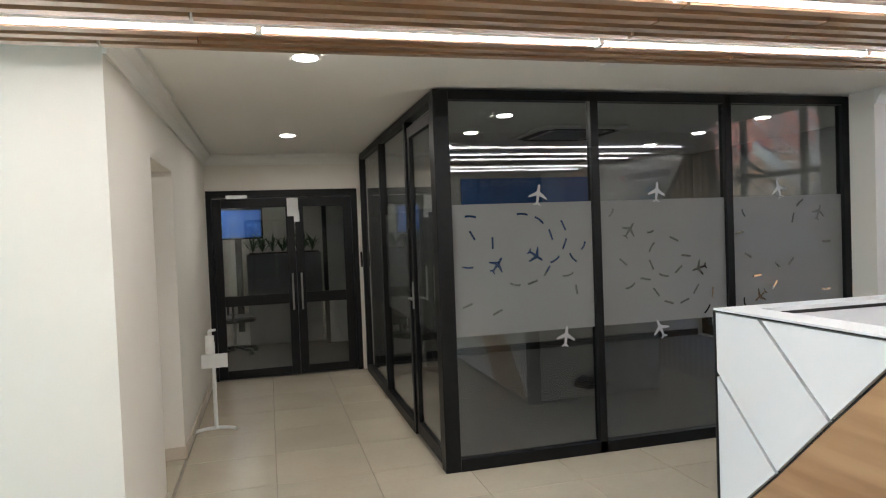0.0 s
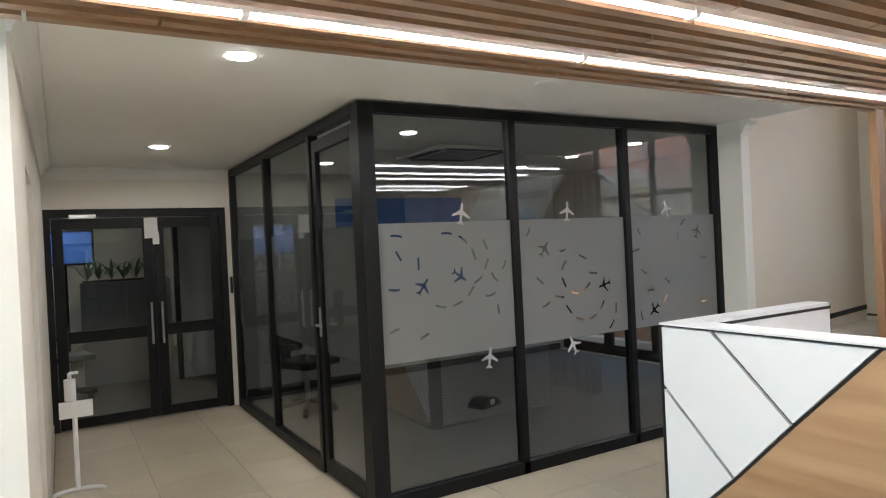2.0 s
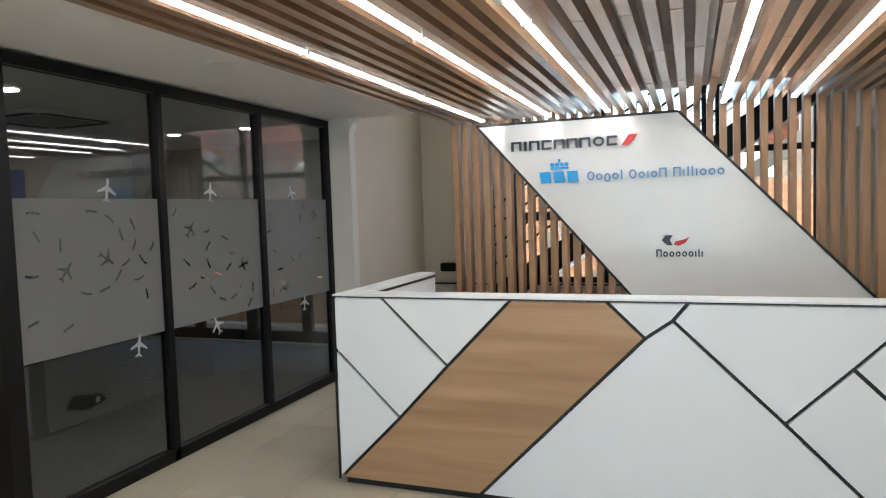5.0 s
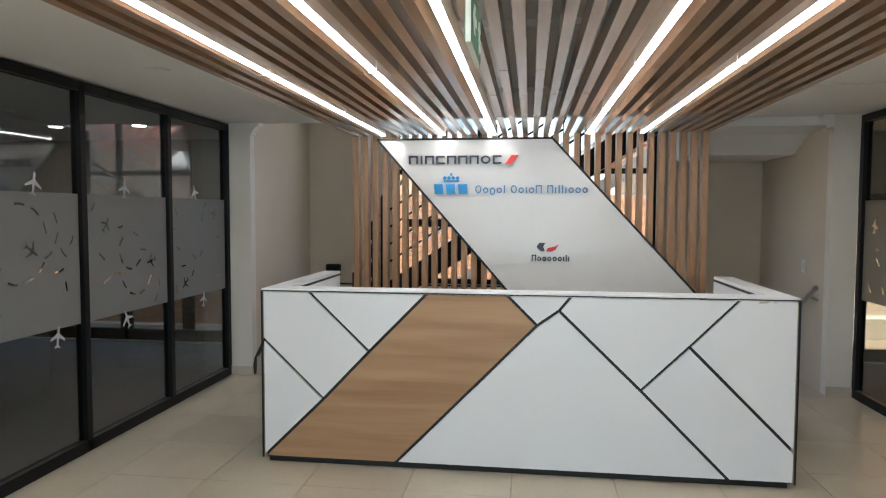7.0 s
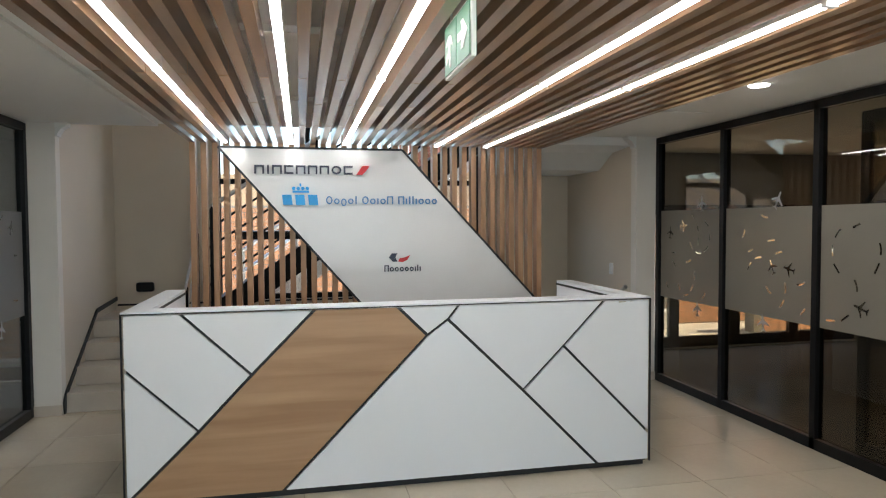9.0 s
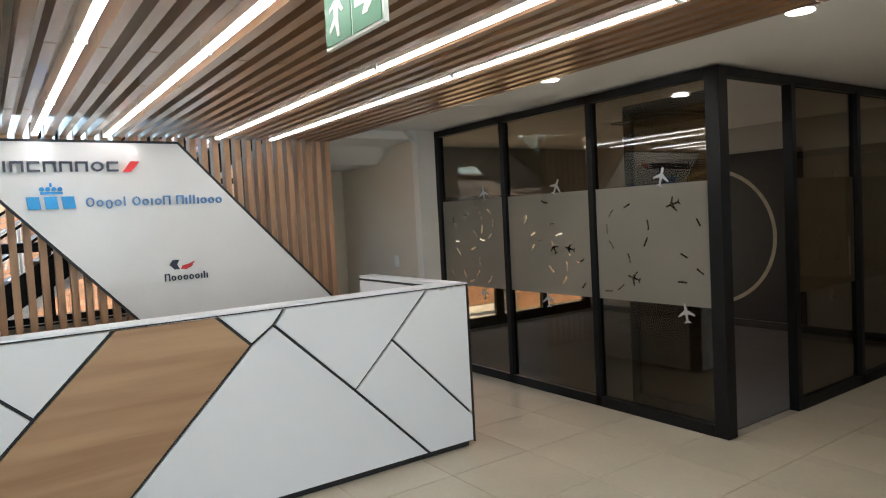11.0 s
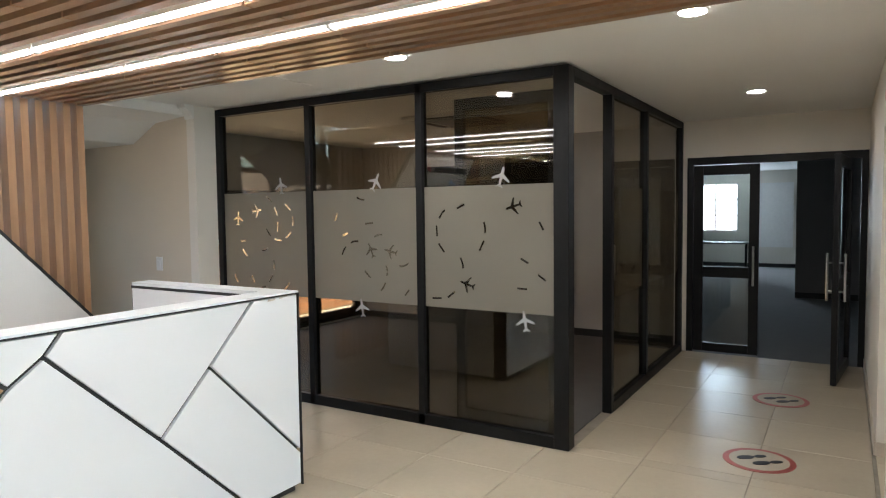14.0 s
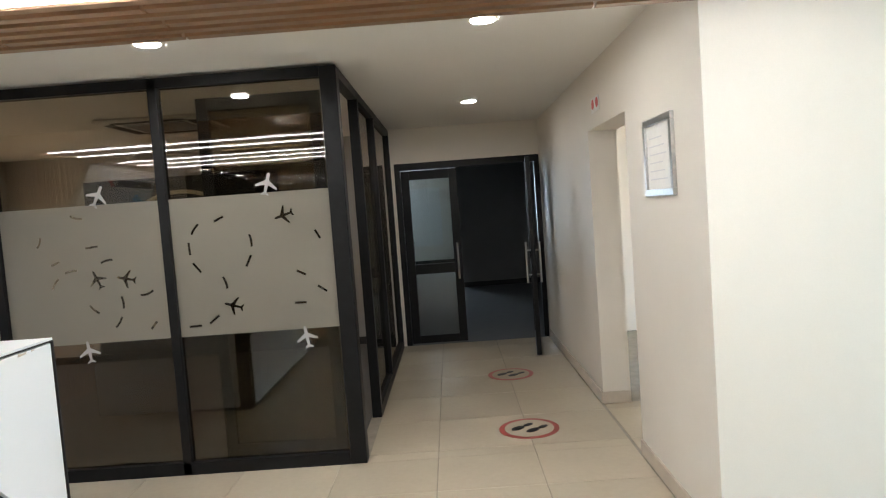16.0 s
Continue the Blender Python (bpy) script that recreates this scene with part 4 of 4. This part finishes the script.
rd = thing("card_reader", "black wall card reader beside the office door", "card reader")
part_box("body", (XG - 0.02, XG + 0.0, 7.45, 7.495, 1.15, 1.32), BLACK, rd, "", 0.005)
nt = thing("door_notice", "white paper notices taped to the door frame", "notice")
part_box("sheet", (0.33, 0.45, 7.518, 7.52, 1.74, 1.94), PAPER, nt)
part_box("sheet", (0.40, 0.46, 7.514, 7.516, 1.68, 1.80), PAPER, nt)
cl = thing("door_closer", "grey overhead door closer on the door frame", "door closer")
part_box("body", (-0.30, -0.08, 7.49, 7.52, 1.94, 1.98), STEEL, cl, "", 0.004)

# meeting room things
fb = thing("floor_box", "black wedge floor box with white label on carpet", "floor box")
fb.location = (3.0, 5.77, 0.006)
fb.rotation_euler = (0, 0, radians(20))
bm = bmesh.new()
prism(bm, [(-0.14, 0), (-0.11, 0.05), (-0.02, 0.09), (0.06, 0.085), (0.14, 0.03), (0.14, 0)], 1, -0.09, 0.09)
part("body", bm, BLACK, fb)
part_box("label", (-0.02, 0.05, -0.093, -0.0905, 0.02, 0.07), PAPER, fb)


def office_chair(x, y, turn):
    ch = thing("office_chair", "black swivel office chair with five star base", "chair", "office chairs")
    bm = bmesh.new()
    box(bm, -0.24, 0.24, -0.24, 0.24, 0.43, 0.50, 0.03)
    part("seat", bm, BLACK, ch)
    bm = bmesh.new()
    box(bm, -0.22, 0.22, 0.21, 0.27, 0.55, 1.0, 0.03)
    part("backrest", bm, BLACK, ch)
    part_box("back_bar", (-0.03, 0.03, 0.22, 0.27, 0.44, 0.56), BLACK, ch)
    bm = bmesh.new()
    rod(bm, (0, 0, 0.08), (0, 0, 0.43), 0.025)
    part("gas_column", bm, STEEL, ch)
    for k in range(5):
        a = radians(72 * k)
        bm = bmesh.new()
        rod(bm, (0, 0, 0.10), (0.28 * math.cos(a), 0.28 * math.sin(a), 0.06), 0.02, 8)
        leg = part("leg", bm, BLACK, ch)
        bm = bmesh.new()
        c = Vector((0.28 * math.cos(a), 0.28 * math.sin(a), 0.028))
        d = Vector((-math.sin(a), math.cos(a), 0)) * 0.02
        rod(bm, c - d, c + d, 0.028, 14)
        part("castor", bm, BLACK, leg)
    for sx in (-1, 1):
        bm = bmesh.new()
        rod(bm, (sx * 0.25, 0.05, 0.46), (sx * 0.27, 0.05, 0.66), 0.015)
        box(bm, sx * 0.27 - 0.03, sx * 0.27 + 0.03, -0.12, 0.14, 0.65, 0.68, 0.01)
        part("armrest", bm, BLACK, ch)
    ch.matrix_basis = pose(x, y, 0.006, 0, 0, turn)
    return ch


c0 = office_chair(1.62, 6.75, 30)
copy_thing(c0, pose(-0.35, 9.2, 0.0, 0, 0, 100))
ring = thing("wall_mural", "black wall mural with a pale glowing planet rim", "mural")
part_box("panel", (2.45, 4.7, -5.198, -5.18, 0.1, 2.1), TRIM, ring)
bm = bmesh.new()
for k in range(60):
    a0, a1 = radians(6 * k), radians(6 * k + 6)
    for r0, r1 in ((0.80, 0.845),):
        q = [(r0, a0), (r1, a0), (r1, a1), (r0, a1)]
        v = [bm.verts.new((3.6 + r * math.cos(a), -5.178, 1.1 + r * math.sin(a))) for r, a in q]
        bm.faces.new(v)
part("planet_rim", bm, mat("pale_rim", (0.42, 0.38, 0.28), 0.7, vary=0.2), ring)
for (x, y) in ((2.9, 5.9), (2.9, -3.3)):
    ac = thing("ceiling_cassette", "square white ceiling air conditioning cassette", "air conditioner", "cassettes")
    ac.location = (x, y, ZC)
    part_box("panel", (-0.42, 0.42, -0.42, 0.42, -0.03, -0.001), WHITE, ac, "", 0.01)
    part_box("grille", (-0.25, 0.25, -0.25, 0.25, -0.036, -0.0305), GREYPANEL, ac)
    for a in ((-0.38, -0.30, -0.3, 0.3), (0.30, 0.38, -0.3, 0.3), (-0.3, 0.3, -0.38, -0.30), (-0.3, 0.3, 0.30, 0.38)):
        part_box("slot", (*a, -0.034, -0.0305), BLACK, ac)
hatch = thing("ceiling_hatch", "white square access hatch in ceiling", "hatch", "", "structure")
part_box("panel", (2.9, 3.5, -1.2, -0.6, ZC - 0.006, ZC - 0.001), CEIL, hatch)

# office beyond the north doors
pl = thing("planter_unit", "grey laminate planter cabinet with leafy plants", "planter")
part_box("cabinet", (-0.18, 0.85, 9.8, 10.2, 0.0, 1.28), GREYPANEL, pl, "", 0.004)
part_box("soil", (-0.15, 0.82, 9.83, 10.17, 1.281, 1.30), BARK, pl)
rng = random.Random(4)
for k in range(7):
    bm = bmesh.new()
    cx, cy = -0.1 + 0.14 * k, 10.0 + rng.uniform(-0.1, 0.1)
    for _ in range(16):
        a, l, t = rng.uniform(0, 6.28), rng.uniform(0.18, 0.38), rng.uniform(0.2, 0.9)
        d = Vector((math.cos(a) * t, math.sin(a) * t, 1)).normalized() * l
        n = Vector((-math.sin(a), math.cos(a), 0)) * 0.016
        p = Vector((cx, cy, 1.30))
        m = p + d * 0.6
        e = p + d + Vector((d.x * 0.4, d.y * 0.4, -0.05))
        v = [bm.verts.new(q) for q in (p, m - n, e, m + n)]
        bm.faces.new(v)
    part("plant", bm, LEAF, pl, "dark green leafy plant")
tv = thing("wall_screen", "wall screen showing a blue picture", "screen")
part_box("casing", (-0.75, 0.05, 11.3, 11.34, 1.5, 2.0), BLACK, tv)
part_box("picture", (-0.72, 0.02, 11.295, 11.299, 1.53, 1.97), SCREEN, tv)
part_box("stand", (-0.4, -0.3, 11.32, 11.4, 0, 1.6), BLACK, tv)
wd = thing("inner_door", "pale grey inner office door ajar", "door")
part_box("leaf", (0.92, 1.45, 9.5, 9.54, 0.01, 1.98), WHITE, wd)
part_box("jamb", (0.86, 0.915, 9.47, 9.57, 0, 2.02), TRIM, wd)
part_box("handle", (1.36, 1.42, 9.44, 9.50, 0.98, 1.0), STEEL, wd)
oc = thing("office_cupboard", "low oak cupboard against the office wall", "cupboard")
part_box("body", (0.62, 0.855, 11.0, 11.5, 0, 1.1), OAK_POST, oc)
al = thing("office_light", "square recessed office ceiling light, lit", "ceiling light")
part_box("panel", (-0.9, -0.3, 10.5, 11.1, ZC - 0.02, ZC - 0.001), LED2, al)

# south office
solid("backdrop", (0.5, 4.6, -17.5, -17.45, -0.2, 4.0), BACKDROP, "bright overcast sky outside the office window", "backdrop", "structure")
wb = thing("whiteboard", "white board leaning on the far office wall", "whiteboard")
part_box("board", (0.75, 1.7, -15.98, -15.95, 0.5, 2.1), WHITE, wb)
tb = thing("office_table", "dark office table under the window", "table")
part_box("top", (1.4, 3.0, -13.6, -12.9, 0.72, 0.75), DARKGREY, tb)
for x in (1.45, 2.95):
    for y in (-13.55, -12.95):
        part_box("leg", (x - 0.025, x + 0.025, y - 0.025, y + 0.025, 0, 0.72), BLACK, tb)

# ---- outside ----
solid("ground", (-60, 120, -90, 90, -0.5, -0.21), PAVE, "pale sunlit concrete yard", "ground", "structure")
solid("yard_paving", (5.82, 14.0, -12, 14, -0.21, -0.02), PAVE, "pale sunlit concrete yard paving", "paving", "structure")


def brick_wall(name, x, y0, y1, z1, label):
    w = thing(name, label, "wall", "", "structure")
    part_box("mortar", (x + 0.006, x + 0.2, y0, y1, -0.02, z1), GROUT, w)
    bm = bmesh.new()
    rows = int(z1 / 0.085)
    for r in range(rows):
        y = y0 + (0.115 if r % 2 else 0)
        while y + 0.22 < y1:
            box(bm, x, x + 0.1, y, y + 0.22, r * 0.085, r * 0.085 + 0.073)
            y += 0.232
    tagged(part("brick_courses", bm, BRICK, w), kind="stuff")
    return w


brick_wall("brick_wall", 8.2, 4.3, 11.0, 0.9, "low orange brick yard wall in sunlight")
brick_wall("brick_wall", 7.6, -6.5, -3.6, 0.8, "low orange brick yard wall in sunlight")
brick_wall("brick_wall", 6.45, 4.35, 11.0, 0.6, "low orange brick planter wall outside the meeting room")
brick_wall("brick_wall", 6.6, -8.5, -4.4, 0.7, "low orange brick planter wall outside the meeting room")
solid("stone_ledge", (6.25, 6.45, 4.35, 11.0, -0.02, 0.1), SKIRT, "cream stone ledge along the planter wall", "ledge", "structure", 0.01)
solid("white_kerb", (7.2, 7.5, -3.5, 3.0, -0.02, 0.25), CEIL, "white painted concrete kerb", "kerb", "structure", 0.01)

house = thing("brick_house", "ochre house with red clay tile roof", "house")
part_box("wall", (12.0, 18.0, -14, -1.2, -0.2, 3.0), PLASTER, house)
bm = bmesh.new()
prism(bm, [(11.5, 2.9), (15.0, 5.6), (18.5, 2.9), (18.5, 3.0), (15.0, 5.75), (11.5, 3.05)], 1, -14.5, -0.7)
part("roof", bm, ROOFTILE, house)
for k in range(46):
    y = -14.4 + k * 0.30
    bm = bmesh.new()
    rod(bm, (11.48, y, 3.08), (15.0, y, 5.80), 0.07, 6)
    part("roof_tile_row", bm, ROOFTILE, house)
for y in (-11, -7.5, -4):
    wi = part_box("window", (11.96, 12.02, y - 0.6, y + 0.6, 0.9, 2.2), TRIM, house)
    part_box("sill", (11.90, 12.0, y - 0.7, y + 0.7, 0.82, 0.898), CEIL, wi)
brick_wall("brick_wall", 10.6, -1.5, 9.0, 1.9, "orange brick yard wall in sunlight")

solid("ochre_wall", (11.2, 11.5, 0.9, 12.0, -0.2, 2.5), PLASTER, "sunlit ochre plaster boundary wall", "wall", "structure")
part_box("mid_landing", (5.06, 5.98, 1.75, 2.55, 1.42, 1.50), BLACK, flight)
es = thing("outdoor_steel_stair", "galvanised outdoor steel stair with railings", "stairs")
for k in range(14):
    part_box("tread", (7.7, 8.6, 2.5 - 0.26 * k, 2.76 - 0.26 * k, 0.2 + 0.18 * k, 0.23 + 0.18 * k), STEEL, es)
for x in (7.68, 8.62):
    bm = bmesh.new()
    prism(bm, [(2.8, 0.05), (2.8, 0.25), (2.8 - 0.26 * 14, 0.25 + 0.18 * 14), (2.8 - 0.26 * 14, 0.05 + 0.18 * 14)], 0, x - 0.015, x + 0.015)
    part("stringer", bm, STEEL, es)
    for h in (0.35, 0.65, 0.95):
        bm = bmesh.new()
        rod(bm, (x, 2.8, 0.2 + h), (x, 2.8 - 0.26 * 14, 0.2 + 0.18 * 14 + h), 0.02)
        part("rail", bm, STEEL, es)
    for k in range(0, 15, 3):
        bm = bmesh.new()
        rod(bm, (x, 2.76 - 0.26 * k, 0.2 + 0.18 * k), (x, 2.76 - 0.26 * k, 1.16 + 0.18 * k), 0.02)
        part("post", bm, STEEL, es)
bm = bmesh.new()
rod(bm, (8.15, -0.92, -0.05), (8.15, -0.92, 2.6), 0.06)
part("support", bm, STEEL, es)


def gate_pillar(x, y, h):
    p = thing("gate_pillar", "orange brick gate pillar with cream pyramid cap", "pillar")
    part_box("core", (x - 0.2, x + 0.2, y - 0.2, y + 0.2, -0.02, h), GROUT, p)
    bm = bmesh.new()
    for r in range(int(h / 0.085)):
        z, o = r * 0.085, 0.06 if r % 2 else 0.0
        for a, b in ((-0.21, -0.05 + o), (-0.038 + o, 0.21)):
            box(bm, x - 0.21, x + 0.21, y + a, y + b, z, z + 0.073)
    tagged(part("brick_courses", bm, BRICK, p), kind="stuff")
    part_box("cornice", (x - 0.27, x + 0.27, y - 0.27, y + 0.27, h, h + 0.07), CEIL, p, "cream moulded cornice", 0.01)
    bm = bmesh.new()
    bmesh.ops.create_cone(bm, cap_ends=True, segments=4, radius1=0.34, radius2=0.02, depth=0.26, matrix=Matrix.Translation((x, y, h + 0.2)) @ Matrix.Rotation(radians(45), 4, "Z"))
    part("cap", bm, CEIL, p, "cream pyramid cap")
    return p


gate_pillar(9.5, 0.78, 2.32)


def tree(x, y, h, seed):
    rg = random.Random(seed)
    t = thing("tree", "leafy green garden tree", "tree", "garden trees")
    bm = bmesh.new()
    rod(bm, (x, y, -0.2), (x, y, h * 0.5), 0.16, 10, 0.09)
    tips = []
    for k in range(9):
        a = rg.uniform(0, 6.28)
        e = Vector((x + math.cos(a) * h * rg.uniform(.12, .3), y + math.sin(a) * h * rg.uniform(.12, .3), h * rg.uniform(.55, .95)))
        rod(bm, (x, y, h * rg.uniform(.3, .5)), e, 0.05, 6, 0.015)
        tips.append(e)
    part("trunk", bm, BARK, t)
    verts, faces = [], []
    for e in tips:
        for _ in range(260):
            c = e + Vector((rg.gauss(0, .38), rg.gauss(0, .38), rg.gauss(0, .3)))
            u = Vector((rg.gauss(0, 1), rg.gauss(0, 1), rg.gauss(0, 1))).normalized() * 0.07
            w = u.cross(Vector((rg.gauss(0, 1), rg.gauss(0, 1), rg.gauss(0, 1)))).normalized() * 0.04
            n = len(verts)
            verts += [c - u, c - w, c + u, c + w]
            faces.append((n, n + 1, n + 2, n + 3))
    me = bpy.data.meshes.new("crown")
    me.from_pydata([tuple(v) for v in verts], [], faces)
    me.materials.append(LEAF)
    c = new("crown", me)
    c.parent = t
    return t


tree(14.0, 9.5, 4.2, 2)
tree(19.0, 6.5, 4.0, 3)

# ---- floor tiles, last ----
TP, TX, TY = 0.592, 0.10, 1.33
REGIONS = ((-4.8, XW, YH0, YH1), (XW, XE, YB, YA), (XW, XG, YA, 7.5), (XW, XG, -4.9, YB), (XE, 6.0, -1.3, 3.87), (XW - 0.4, XW, 4.16, 5.02), (XW - 0.4, XW, -2.36, -1.37))
floor_ob = bpy.data.objects["floor"]
shared = {}
for rx0, rx1, ry0, ry1 in REGIONS:
    i0, i1 = math.floor((rx0 - TX) / TP), math.ceil((rx1 - TX) / TP)
    j0, j1 = math.floor((ry0 - TY) / TP), math.ceil((ry1 - TY) / TP)
    for i in range(i0, i1):
        for j in range(j0, j1):
            a, b = max(TX + i * TP + 0.0015, rx0), min(TX + (i + 1) * TP - 0.0015, rx1)
            c, d = max(TY + j * TP + 0.0015, ry0), min(TY + (j + 1) * TP - 0.0015, ry1)
            if b - a < 0.02 or d - c < 0.02:
                continue
            key = (round(b - a, 4), round(d - c, 4))
            if key not in shared:
                bm = bmesh.new()
                w, h = key[0] / 2, key[1] / 2
                lo = [bm.verts.new((x, y, -0.004)) for x, y in ((-w, -h), (w, -h), (w, h), (-w, h))]
                hi = [bm.verts.new((x, y, 0.0)) for x, y in ((.0015 - w, .0015 - h), (w - .0015, .0015 - h), (w - .0015, h - .0015), (.0015 - w, h - .0015))]
                bm.faces.new(hi)
                for k in range(4):
                    bm.faces.new((lo[k], lo[(k + 1) % 4], hi[(k + 1) % 4], hi[k]))
                shared[key] = finish("tile", bm, TILE)
            t = new("tile", shared[key])
            t.location = ((a + b) / 2, (c + d) / 2, 0)
            t.parent = floor_ob
